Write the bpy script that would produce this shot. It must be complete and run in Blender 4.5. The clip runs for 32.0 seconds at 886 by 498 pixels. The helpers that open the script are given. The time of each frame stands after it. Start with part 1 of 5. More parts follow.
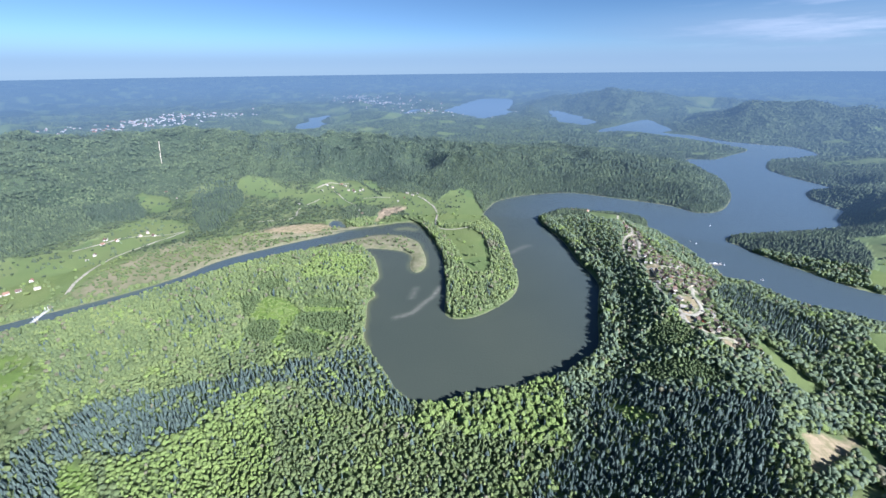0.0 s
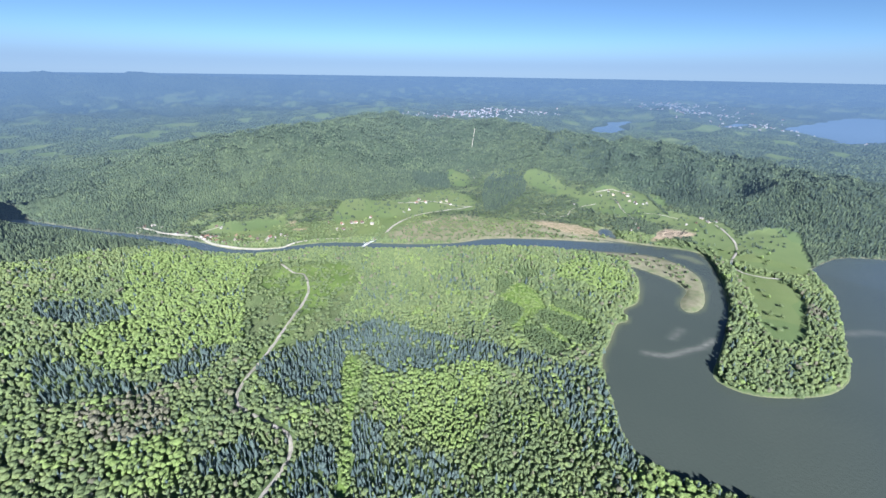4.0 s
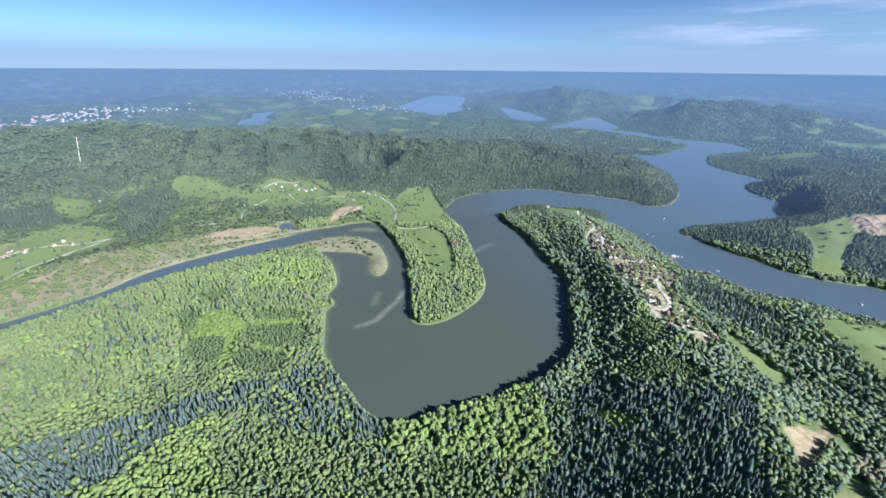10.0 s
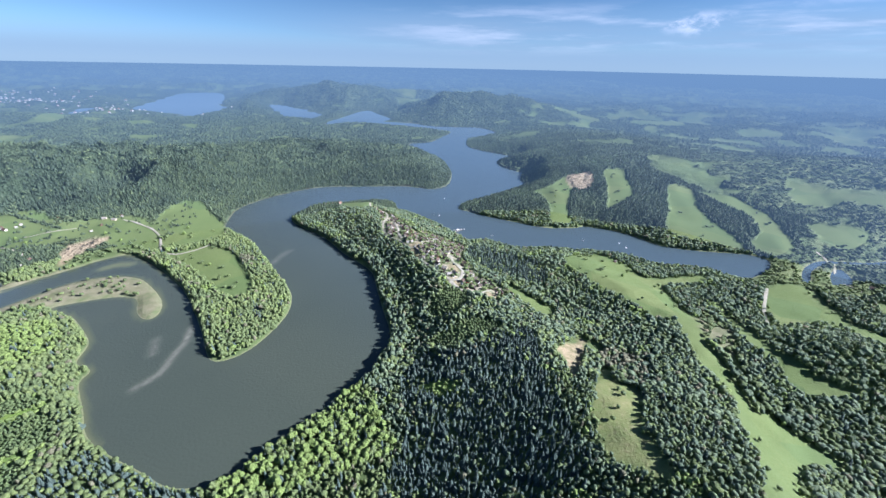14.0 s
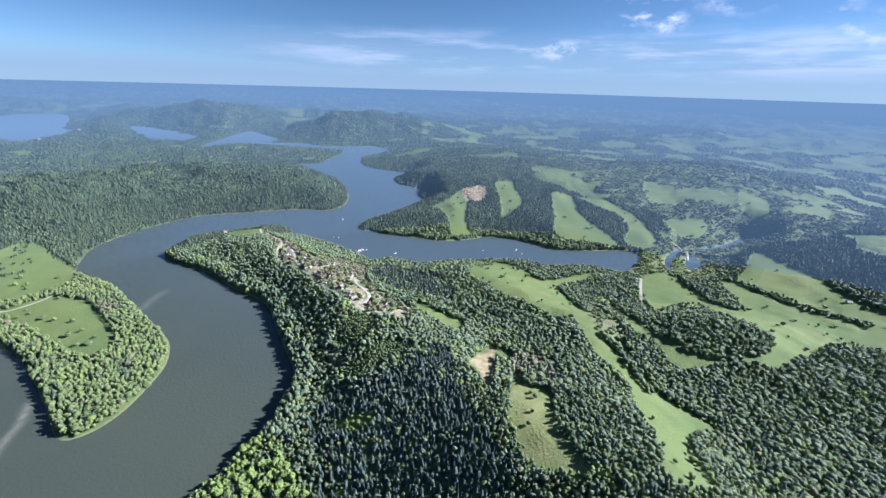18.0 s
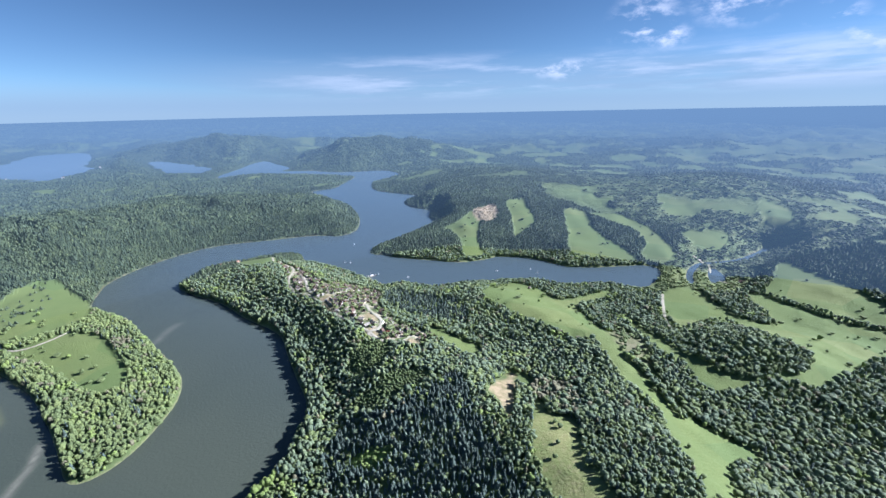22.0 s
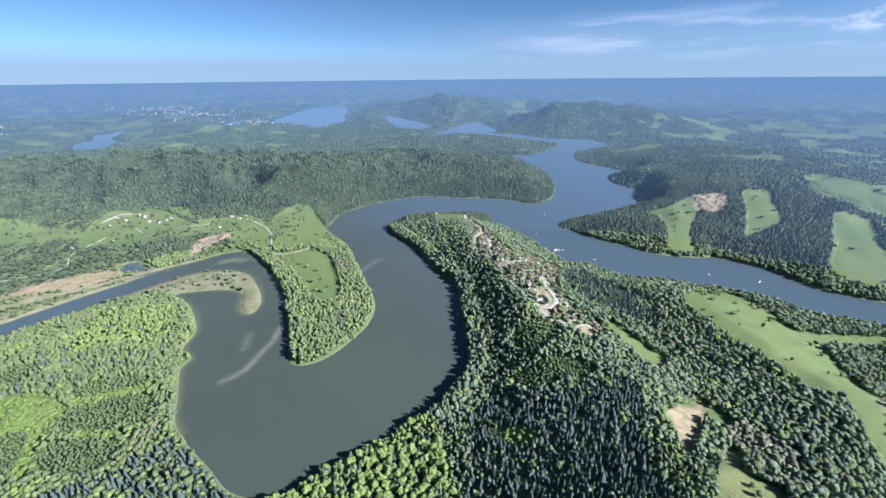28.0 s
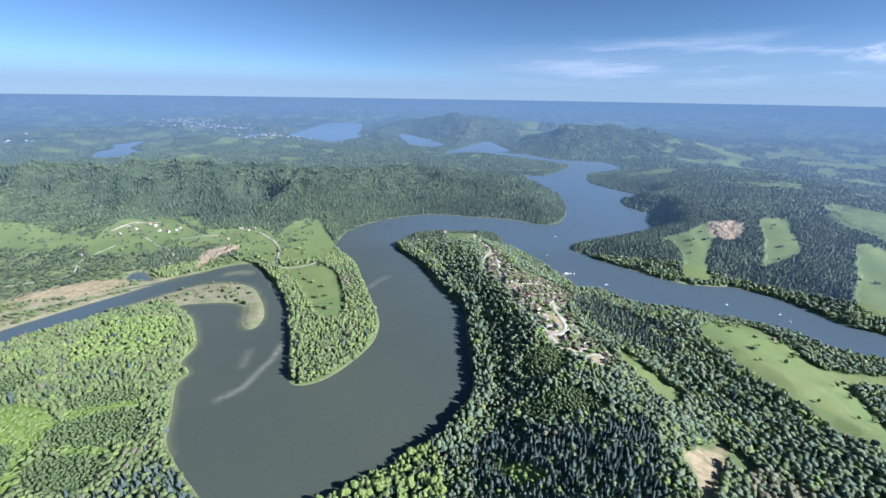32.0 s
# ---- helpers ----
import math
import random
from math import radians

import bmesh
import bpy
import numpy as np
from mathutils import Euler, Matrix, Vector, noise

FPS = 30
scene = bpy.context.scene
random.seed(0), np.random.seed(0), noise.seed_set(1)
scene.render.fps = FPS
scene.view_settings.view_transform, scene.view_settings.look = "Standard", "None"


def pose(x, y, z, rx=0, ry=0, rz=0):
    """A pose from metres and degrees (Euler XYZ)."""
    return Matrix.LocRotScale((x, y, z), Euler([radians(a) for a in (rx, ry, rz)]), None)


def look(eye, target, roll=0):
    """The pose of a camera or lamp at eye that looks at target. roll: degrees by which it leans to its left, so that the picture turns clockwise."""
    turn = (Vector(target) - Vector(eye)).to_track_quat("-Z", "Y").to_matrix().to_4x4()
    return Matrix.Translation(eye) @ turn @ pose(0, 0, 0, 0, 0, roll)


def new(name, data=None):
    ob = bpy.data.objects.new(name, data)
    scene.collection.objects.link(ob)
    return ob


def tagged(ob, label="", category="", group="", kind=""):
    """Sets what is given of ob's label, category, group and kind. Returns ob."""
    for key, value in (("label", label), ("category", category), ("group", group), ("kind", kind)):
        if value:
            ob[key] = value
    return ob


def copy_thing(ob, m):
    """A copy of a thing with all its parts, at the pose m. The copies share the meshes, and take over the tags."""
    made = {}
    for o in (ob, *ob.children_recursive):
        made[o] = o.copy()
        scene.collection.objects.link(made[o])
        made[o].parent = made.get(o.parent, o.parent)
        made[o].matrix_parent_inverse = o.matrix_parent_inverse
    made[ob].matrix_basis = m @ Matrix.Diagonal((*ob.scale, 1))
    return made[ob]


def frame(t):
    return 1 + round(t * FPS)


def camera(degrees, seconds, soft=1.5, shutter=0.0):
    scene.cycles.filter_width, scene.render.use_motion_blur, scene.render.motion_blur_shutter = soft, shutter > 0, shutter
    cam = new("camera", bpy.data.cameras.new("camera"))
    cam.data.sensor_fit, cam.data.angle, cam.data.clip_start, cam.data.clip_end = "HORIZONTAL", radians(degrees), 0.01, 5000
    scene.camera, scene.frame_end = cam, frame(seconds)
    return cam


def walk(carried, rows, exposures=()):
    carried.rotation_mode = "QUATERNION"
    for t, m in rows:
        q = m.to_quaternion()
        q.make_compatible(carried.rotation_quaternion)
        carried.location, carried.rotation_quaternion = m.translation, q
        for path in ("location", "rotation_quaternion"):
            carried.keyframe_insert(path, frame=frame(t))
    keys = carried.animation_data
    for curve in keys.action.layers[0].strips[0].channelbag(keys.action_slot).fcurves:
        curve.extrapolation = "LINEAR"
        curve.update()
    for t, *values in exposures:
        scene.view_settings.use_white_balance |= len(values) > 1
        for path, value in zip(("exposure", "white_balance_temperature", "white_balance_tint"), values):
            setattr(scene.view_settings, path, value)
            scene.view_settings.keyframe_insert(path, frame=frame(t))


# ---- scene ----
EXPOSURES = [(0.0, 1.45, 5280, 19), (32.0, 1.45, 5280, 19)]
cam = camera(95.19, 32.0)
# seconds, place, and yaw (to the left), pitch and roll in degrees
PATH = [
    (0.0, -0.0, -0.0, 329.1, 11.67, -23.95, -0.62),
    (0.5, -2.6, 1.4, 327.7, 15.06, -24.35, -1.04),
    (1.0, -5.2, 2.9, 326.2, 20.86, -24.61, -1.44),
    (1.5, -7.6, 4.3, 324.7, 28.50, -24.63, -1.52),
    (2.0, -9.8, 5.8, 323.0, 36.64, -24.38, -1.61),
    (2.5, -11.7, 7.3, 321.4, 43.19, -23.94, -1.45),
    (3.0, -13.3, 8.8, 320.0, 47.40, -23.67, -0.88),
    (3.5, -14.7, 10.4, 318.7, 49.59, -23.54, -0.06),
    (4.0, -15.7, 12.0, 317.7, 50.03, -23.50, 0.84),
    (4.5, -16.6, 13.7, 317.0, 49.03, -23.48, 1.69),
    (5.0, -17.2, 15.4, 316.7, 46.87, -23.43, 2.31),
    (5.5, -17.7, 17.2, 316.8, 43.59, -23.34, 2.42),
    (6.0, -18.0, 18.9, 317.3, 39.22, -23.34, 2.25),
    (6.5, -18.2, 20.5, 318.1, 34.30, -23.56, 1.79),
    (7.0, -18.4, 22.1, 319.0, 29.33, -24.01, 1.29),
    (7.5, -18.7, 23.8, 319.8, 24.58, -24.55, 0.72),
    (8.0, -19.0, 25.8, 320.1, 20.22, -24.99, 0.34),
    (8.5, -19.3, 27.8, 320.0, 16.18, -25.08, 0.20),
    (9.0, -19.4, 29.7, 319.6, 12.28, -24.93, 0.30),
    (9.5, -19.4, 31.5, 318.9, 8.51, -24.62, 0.42),
    (10.0, -19.1, 32.9, 318.2, 4.72, -24.25, 0.49),
    (10.5, -18.8, 33.9, 317.5, 1.00, -23.96, 0.36),
    (11.0, -18.4, 34.7, 317.0, -2.70, -23.72, 0.06),
    (11.5, -17.9, 35.3, 316.8, -6.34, -23.63, -0.12),
    (12.0, -17.5, 36.1, 316.9, -10.09, -23.98, -0.04),
    (12.5, -17.0, 37.1, 317.1, -14.04, -24.42, 0.29),
    (13.0, -16.5, 38.3, 317.5, -18.03, -24.87, 0.68),
    (13.5, -16.0, 39.5, 317.8, -21.88, -24.96, 1.06),
    (14.0, -15.4, 40.8, 318.1, -25.27, -24.50, 1.17),
    (14.5, -14.6, 42.1, 318.1, -28.09, -23.59, 1.04),
    (15.0, -13.7, 43.5, 317.9, -30.35, -23.01, 0.60),
    (15.5, -12.6, 45.0, 317.5, -32.21, -22.71, 0.06),
    (16.0, -11.4, 46.3, 317.0, -33.85, -22.62, -0.36),
    (16.5, -10.3, 47.5, 316.5, -35.44, -22.68, -0.42),
    (17.0, -9.1, 48.6, 316.0, -37.17, -22.82, 0.07),
    (17.5, -8.0, 49.6, 315.6, -38.73, -22.55, 0.95),
    (18.0, -7.0, 50.7, 315.3, -39.79, -21.80, 1.63),
    (18.5, -6.0, 51.9, 315.1, -40.41, -20.87, 1.90),
    (19.0, -5.1, 53.0, 315.0, -40.97, -19.82, 1.95),
    (19.5, -4.4, 54.1, 314.9, -41.72, -19.00, 1.81),
    (20.0, -3.6, 55.1, 314.9, -42.31, -18.69, 1.33),
    (20.5, -2.8, 56.2, 314.7, -42.26, -18.91, 0.46),
    (21.0, -1.7, 57.4, 314.4, -41.57, -19.37, -0.50),
    (21.5, -0.5, 58.7, 314.1, -40.09, -19.44, -1.13),
    (22.0, 0.8, 60.0, 313.9, -37.88, -18.92, -1.20),
    (22.5, 2.1, 61.3, 313.7, -34.69, -18.14, -0.91),
    (23.0, 3.5, 62.6, 313.3, -30.63, -18.09, -0.58),
    (23.5, 4.8, 63.9, 312.8, -25.62, -19.17, -0.27),
    (24.0, 6.2, 65.3, 312.2, -20.21, -21.18, 0.04),
    (24.5, 7.4, 66.7, 311.6, -15.52, -23.13, 0.35),
    (25.0, 8.5, 68.1, 311.2, -12.31, -24.45, 0.66),
    (25.5, 9.6, 69.5, 311.0, -10.69, -24.83, 0.81),
    (26.0, 10.6, 71.0, 311.0, -9.99, -24.97, 0.61),
    (26.5, 11.5, 72.6, 311.0, -9.89, -24.86, 0.21),
    (27.0, 12.3, 74.2, 311.0, -10.06, -24.52, -0.22),
    (27.5, 13.1, 75.8, 311.0, -10.17, -23.92, -0.53),
    (28.0, 13.7, 77.4, 311.0, -9.90, -23.06, -0.57),
    (28.5, 14.2, 79.0, 311.0, -9.25, -22.68, -0.52),
    (29.0, 14.6, 80.5, 310.9, -8.25, -23.06, -0.44),
    (29.5, 14.9, 81.9, 310.7, -7.11, -24.31, -0.31),
    (30.0, 15.2, 83.4, 310.6, -6.33, -25.37, -0.13),
    (30.5, 15.6, 85.1, 310.4, -6.17, -25.50, 0.13),
    (31.0, 15.9, 86.9, 310.2, -6.64, -24.40, 0.32),
    (31.5, 16.3, 88.9, 310.0, -7.52, -22.53, 0.62),
    (32.0, 16.6, 90.9, 309.8, -8.58, -20.65, 0.88),
]
walk(cam, [(t, pose(x, y, z, 90 + pitch, 0, yaw) @ pose(0, 0, 0, 0, 0, roll)) for t, x, y, z, yaw, pitch, roll in PATH], EXPOSURES)


# daylight: an afternoon sun from the south-east of the plan, and a clear sky with a few thin clouds
SUN_AZIMUTH, SUN_HEIGHT = radians(122), radians(29.5)
sun = new("sun", bpy.data.lights.new("sun", "SUN"))
sun.data.energy, sun.data.angle, sun.data.color = 5.0, radians(0.53), (1.0, 0.94, 0.84)
sun.matrix_world = look(Vector((math.sin(SUN_AZIMUTH) * math.cos(SUN_HEIGHT), math.cos(SUN_AZIMUTH) * math.cos(SUN_HEIGHT), math.sin(SUN_HEIGHT))) * 900, (0, 0, 0))


def build_world():
    world = bpy.data.worlds.new("sky")
    scene.world = world
    world.use_nodes = True
    t = world.node_tree
    t.nodes.clear()
    out, bg = t.nodes.new("ShaderNodeOutputWorld"), t.nodes.new("ShaderNodeBackground")
    sky = t.nodes.new("ShaderNodeTexSky")
    sky.sky_type, sky.sun_disc = "NISHITA", False
    sky.sun_elevation, sky.sun_rotation = SUN_HEIGHT, SUN_AZIMUTH
    sky.altitude, sky.air_density, sky.dust_density, sky.ozone_density = 5000, 1.0, 0.0, 1.4
    bg.inputs["Strength"].default_value = 0.0368
    coord = t.nodes.new("ShaderNodeTexCoord")
    split = t.nodes.new("ShaderNodeSeparateXYZ")
    t.links.new(coord.outputs["Generated"], split.inputs[0])
    # thin clouds: drawn-out noise in a low belt on the east side, and a few small puffs
    def noise_of(scale, stretch, detail):
        flat = t.nodes.new("ShaderNodeMapping")
        flat.inputs["Scale"].default_value = (1, 1, stretch)
        t.links.new(coord.outputs["Generated"], flat.inputs["Vector"])
        n = t.nodes.new("ShaderNodeTexNoise")
        n.inputs["Scale"].default_value, n.inputs["Detail"].default_value, n.inputs["Roughness"].default_value = scale, detail, 0.6
        t.links.new(flat.outputs[0], n.inputs["Vector"])
        return n.outputs["Fac"]

    def ramp(value, a, b, lo=0.0, hi=1.0):
        r = t.nodes.new("ShaderNodeMapRange")
        r.interpolation_type = "SMOOTHSTEP"
        for key, v in (("From Min", a), ("From Max", b), ("To Min", lo), ("To Max", hi)):
            r.inputs[key].default_value = v
        t.links.new(value, r.inputs["Value"])
        return r.outputs[0]

    def times(a, b, how="MULTIPLY"):
        m = t.nodes.new("ShaderNodeMath")
        m.operation = how
        t.links.new(a, m.inputs[0])
        t.links.new(b, m.inputs[1])
        return m.outputs[0]

    belt = times(ramp(split.outputs["Z"], 0.015, 0.06), ramp(split.outputs["Z"], 0.13, 0.08))
    belt = times(times(belt, ramp(split.outputs["X"], 0.1, 0.6)), ramp(noise_of(3.5, 9, 6), 0.45, 0.7, 0.0, 0.5))
    wisps = ramp(noise_of(16, 2.2, 8), 0.44, 0.66)
    mask = belt
    for x, y, z, size, flat in ((0.875, 0.459, 0.157, 0.085, 1.2), (0.899, 0.418, 0.129, 0.05, 1.5), (0.876, 0.439, 0.2, 0.045, 1.6), (0.93, 0.319, 0.182, 0.1, 1.6), (0.973, 0.189, 0.134, 0.05, 1.5), (0.99, 0.096, 0.103, 0.13, 3.2), (0.79, 0.608, 0.082, 0.11, 5.0), (0.544, 0.833, 0.104, 0.05, 5.0), (0.811, 0.579, 0.079, 0.11, 4.0)):
        low = t.nodes.new("ShaderNodeMapping")
        low.inputs["Scale"].default_value = (1, 1, flat)
        t.links.new(coord.outputs["Generated"], low.inputs["Vector"])
        d = t.nodes.new("ShaderNodeVectorMath")
        d.operation, d.inputs[1].default_value = "DISTANCE", (x, y, z * flat)
        t.links.new(low.outputs[0], d.inputs[0])
        mask = times(mask, times(ramp(d.outputs["Value"], size, 0.0), wisps), "MAXIMUM")
    mix = t.nodes.new("ShaderNodeMix")
    mix.data_type = "RGBA"
    mix.inputs["B"].default_value = (9.5, 9.8, 10.4, 1)
    t.links.new(mask, mix.inputs["Factor"])
    # a pale haze lies along the horizon, higher towards the east
    haze = t.nodes.new("ShaderNodeMix")
    haze.data_type = "RGBA"
    haze.inputs["B"].default_value = (3.7, 5.0, 6.1, 1)
    high = times(ramp(split.outputs["Z"], 0.125, 0.06, 0.0, 0.85), ramp(split.outputs["X"], -0.1, 0.5))
    high = times(high, ramp(noise_of(2.2, 12, 5), 0.3, 0.6, 0.6, 1.0))
    t.links.new(times(high, ramp(split.outputs["Z"], 0.075, 0.015, 0.0, 0.85), "MAXIMUM"), haze.inputs["Factor"])
    clear = t.nodes.new("ShaderNodeMix")
    clear.data_type, clear.blend_type = "RGBA", "MULTIPLY"
    clear.inputs["Factor"].default_value = 1.0
    clear.inputs["B"].default_value = (0.92, 1.03, 0.96, 1)
    t.links.new(sky.outputs[0], clear.inputs["A"])
    t.links.new(clear.outputs["Result"], haze.inputs["A"])
    t.links.new(haze.outputs["Result"], mix.inputs["A"])
    t.links.new(mix.outputs["Result"], bg.inputs["Color"])
    t.links.new(bg.outputs[0], out.inputs[0])


build_world()

# ---- plan: shores, hills and land use, in metres ----
CENTRE = np.array([0.0, 40.0])
EYE_Z, NEAR_R, SPAN = 316.0, 3000.0, 1880.0

# the lake's banks, walked round with the water on one side
WEST_SHORE = [(-124, 334), (-145, 358), (-172, 387), (-196, 419), (-208, 457), (-224, 506), (-218, 524), (-237, 547), (-234, 583), (-250, 622), (-272, 663), (-306, 698)]
SPIT = [(-273, 704), (-231, 701), (-203, 683), (-196, 644), (-186, 622), (-173, 617), (-166, 638), (-171, 671), (-192, 721), (-214, 756), (-254, 777), (-300, 775), (-348, 741)]
RIVER_SOUTH = [(-429, 665), (-501, 596), (-557, 515), (-597, 451), (-657, 374), (-713, 314), (-736, 264), (-756, 216), (-786, 164), (-832, 120), (-890, 90), (-972, 37), (-1114, -66), (-1301, -202)]
RIVER_NORTH = [(-1318, -187), (-1115, -45), (-983, 61), (-914, 112), (-851, 142), (-813, 170), (-780, 227), (-764, 274), (-737, 328), (-684, 390), (-620, 465), (-580, 530), (-565, 580), (-530, 632), (-465, 702), (-405, 759), (-360, 805), (-320, 831), (-278, 858), (-248, 863), (-226, 841)]
PENINSULA = [(-213, 826), (-181, 769), (-148, 697), (-124, 613), (-109, 540), (-99, 492), (-75, 486), (-50, 500), (-24, 531), (-6, 561), (3, 600), (0, 640), (-13, 702), (-29, 775), (-47, 849), (-79, 913), (-93, 948), (-80, 1024)]
NORTH_SHORE = [(-62, 1070), (-5, 1124), (80, 1167), (152, 1179), (226, 1154), (329, 1120), (386, 1088), (419, 1053), (463, 1060), (505, 1104), (561, 1212), (597, 1333), (612, 1412), (607, 1504), (598, 1627), (609, 1736), (665, 1740), (728, 1756), (832, 1869), (910, 1948)]
CHANNEL = [(928, 1990), (868, 2121), (791, 2238), (698, 2354), (592, 2484), (448, 2488), (384, 2448), (416, 2570), (519, 2720), (715, 3031), (804, 3089), (805, 2855), (806, 2586), (718, 2477), (842, 2393), (912, 2239), (996, 2156), (1085, 2109), (1153, 2074), (1144, 1888), (936, 1775)]
EAST_SHORE = [(859, 1672), (823, 1562), (858, 1435), (888, 1341), (803, 1314), (758, 1229), (770, 1150), (778, 1125), (718, 1049), (698, 997), (594, 951), (466, 912), (417, 878), (429, 845), (458, 792), (497, 737), (536, 688), (595, 663), (623, 659), (666, 607), (680, 564), (687, 522), (723, 484), (767, 454), (810, 424), (818, 397), (787, 376), (737, 367), (689, 368)]
SOUTH_SHORE = [(679, 395), (668, 423), (605, 464), (586, 507), (553, 545), (505, 569), (464, 600), (411, 620), (383, 671), (346, 685), (340, 721), (332, 760), (315, 832), (291, 891), (280, 925), (287, 974), (257, 1004), (187, 1015), (117, 1018), (85, 1002), (52, 965)]
VILLAGE_WEST = [(38, 937), (52, 890), (74, 841), (92, 793), (106, 725), (126, 665), (133, 624), (125, 574), (116, 511), (110, 464), (99, 435), (80, 412), (61, 391), (46, 381), (28, 373), (6, 363), (-14, 353), (-34, 344), (-52, 335), (-69, 325), (-81, 320), (-92, 319), (-106, 324)]
FAR_LAKES = [
    [(-1469, 2385), (-1561, 2683), (-1613, 2999), (-1549, 3164), (-1401, 2760), (-1259, 2406), (-1339, 2334)],
    [(-1064, 3375), (-1034, 3705), (-937, 3730), (-961, 3351)],
    [(-738, 3599), (-684, 4522), (-570, 5257), (-220, 5197), (-157, 4221), (-138, 3464), (-221, 3205), (-301, 3046), (-369, 3055), (-579, 3386)],
    [(143, 3798), (290, 3590), (417, 3215), (457, 2959), (356, 2689), (286, 2771), (188, 3009)],
]
POND = [(873, 324), (900, 321), (873, 296), (848, 285), (816, 298)]
LOOP_STREAM = [(789, 322), (825, 339), (864, 349), (905, 350), (938, 334), (977, 313), (1019, 301), (1115, 292)]
POOLS = [
    [(-433, 803), (-442, 833), (-438, 850), (-418, 838), (-392, 804), (-411, 803)],
]
BACKWATER = [(-543, 699), (-510, 714), (-469, 736), (-426, 763), (-379, 792), (-346, 816)]
LAKE = WEST_SHORE + SPIT + RIVER_SOUTH + RIVER_NORTH + PENINSULA + NORTH_SHORE + CHANNEL + EAST_SHORE + SOUTH_SHORE + VILLAGE_WEST


def rounded(points, closed=True, steps=3):
    """A Catmull-Rom curve through the plan's points."""
    p = np.array(points, float)
    n = len(p)
    out = []
    for i in range(n if closed else n - 1):
        k = [(i - 1) % n, i, (i + 1) % n, (i + 2) % n] if closed else [max(i - 1, 0), i, i + 1, min(i + 2, n - 1)]
        a, b, c, d = p[k]
        for s in np.arange(steps) / steps:
            out.append(0.5 * (2 * b + (c - a) * s + (2 * a - 5 * b + 4 * c - d) * s**2 + (3 * b - a - 3 * c + d) * s**3))
    if not closed:
        out.append(p[-1])
    return np.array(out)


def line_distance(xy, line):
    """The distance of each place from an open line."""
    best = np.full(len(xy), 1e9)
    for a, b in zip(line[:-1], line[1:]):
        d = b - a
        s = np.clip(((xy - a) @ d) / max(d @ d, 1e-9), 0, 1)
        off = xy - a - s[:, None] * d
        best = np.minimum(best, (off * off).sum(1))
    return np.sqrt(best)


def signed(xy, ring):
    """The distance from a closed ring: above zero outside, below zero inside."""
    closed = np.vstack([ring, ring[:1]])
    best, inside = np.full(len(xy), 1e9), np.zeros(len(xy), bool)
    x, y = xy[:, 0], xy[:, 1]
    for (ax, ay), (bx, by) in zip(closed[:-1], closed[1:]):
        dx, dy = bx - ax, by - ay
        s = np.clip(((x - ax) * dx + (y - ay) * dy) / max(dx * dx + dy * dy, 1e-9), 0, 1)
        best = np.minimum(best, (x - ax - s * dx) ** 2 + (y - ay - s * dy) ** 2)
        if ay != by:
            inside ^= ((ay > y) != (by > y)) & (x < (bx - ax) * (y - ay) / (by - ay) + ax)
    return np.where(inside, -1, 1) * np.sqrt(best)


class Raster:
    """A field of values over a stretch of the plan, read between its cells."""

    def __init__(self, x0, y0, x1, y1, cell):
        self.x0, self.y0, self.cell = x0, y0, cell
        self.nx, self.ny = int((x1 - x0) / cell) + 1, int((y1 - y0) / cell) + 1
        gx, gy = np.meshgrid(x0 + np.arange(self.nx) * cell, y0 + np.arange(self.ny) * cell)
        self.xy = np.stack([gx.ravel(), gy.ravel()], 1)

    def twin(self):
        return Raster(self.x0, self.y0, self.x0 + (self.nx - 1) * self.cell + 0.01, self.y0 + (self.ny - 1) * self.cell + 0.01, self.cell)

    def fill(self, values):
        self.v = values.reshape(self.ny, self.nx)
        return self

    def holds(self, xy):
        u, v = (xy[:, 0] - self.x0) / self.cell, (xy[:, 1] - self.y0) / self.cell
        return (u >= 0) & (v >= 0) & (u < self.nx - 1) & (v < self.ny - 1)

    def read(self, xy):
        u = np.clip((xy[:, 0] - self.x0) / self.cell, 0, self.nx - 1.001)
        v = np.clip((xy[:, 1] - self.y0) / self.cell, 0, self.ny - 1.001)
        i, j = u.astype(int), v.astype(int)
        u, v = u - i, v - j
        w = self.v
        return (w[j, i] * (1 - u) + w[j, i + 1] * u) * (1 - v) + (w[j + 1, i] * (1 - u) + w[j + 1, i + 1] * u) * v


def waves(xy, size, seed, layers=3):
    """Smooth wavy noise, about -1 to 1, made of a few crossed sines."""
    rng = np.random.RandomState(seed)
    out, amp, total = np.zeros(len(xy)), 1.0, 0.0
    for layer in range(layers):
        for k in range(3):
            a, ph = rng.uniform(0, 2 * np.pi), rng.uniform(0, 2 * np.pi, 2)
            k1 = 2 * np.pi / (size * rng.uniform(0.8, 1.3))
            u, v = xy[:, 0] * np.cos(a) + xy[:, 1] * np.sin(a), xy[:, 1] * np.cos(a) - xy[:, 0] * np.sin(a)
            out += amp * np.sin(u * k1 + ph[0]) * np.cos(v * k1 * 0.8 + ph[1])
            total += amp * 0.55
        size, amp = size * 0.48, amp * 0.5
    return out / total


def water_distance(xy):
    d = signed(xy, rounded(LAKE, steps=3))
    d = np.minimum(d, signed(xy, rounded(POND)))
    d = np.minimum(d, line_distance(xy, rounded(LOOP_STREAM, False)) - 6)
    d = np.minimum(d, line_distance(xy, rounded(BACKWATER, False)) - 3)
    for ring in FAR_LAKES:
        d = np.minimum(d, signed(xy, rounded(ring)) + 22 + 48 * waves(xy, 360, 81))
    for ring in POOLS:
        d = np.minimum(d, signed(xy, rounded(ring)) + 5 * waves(xy, 40, 82))
    return d


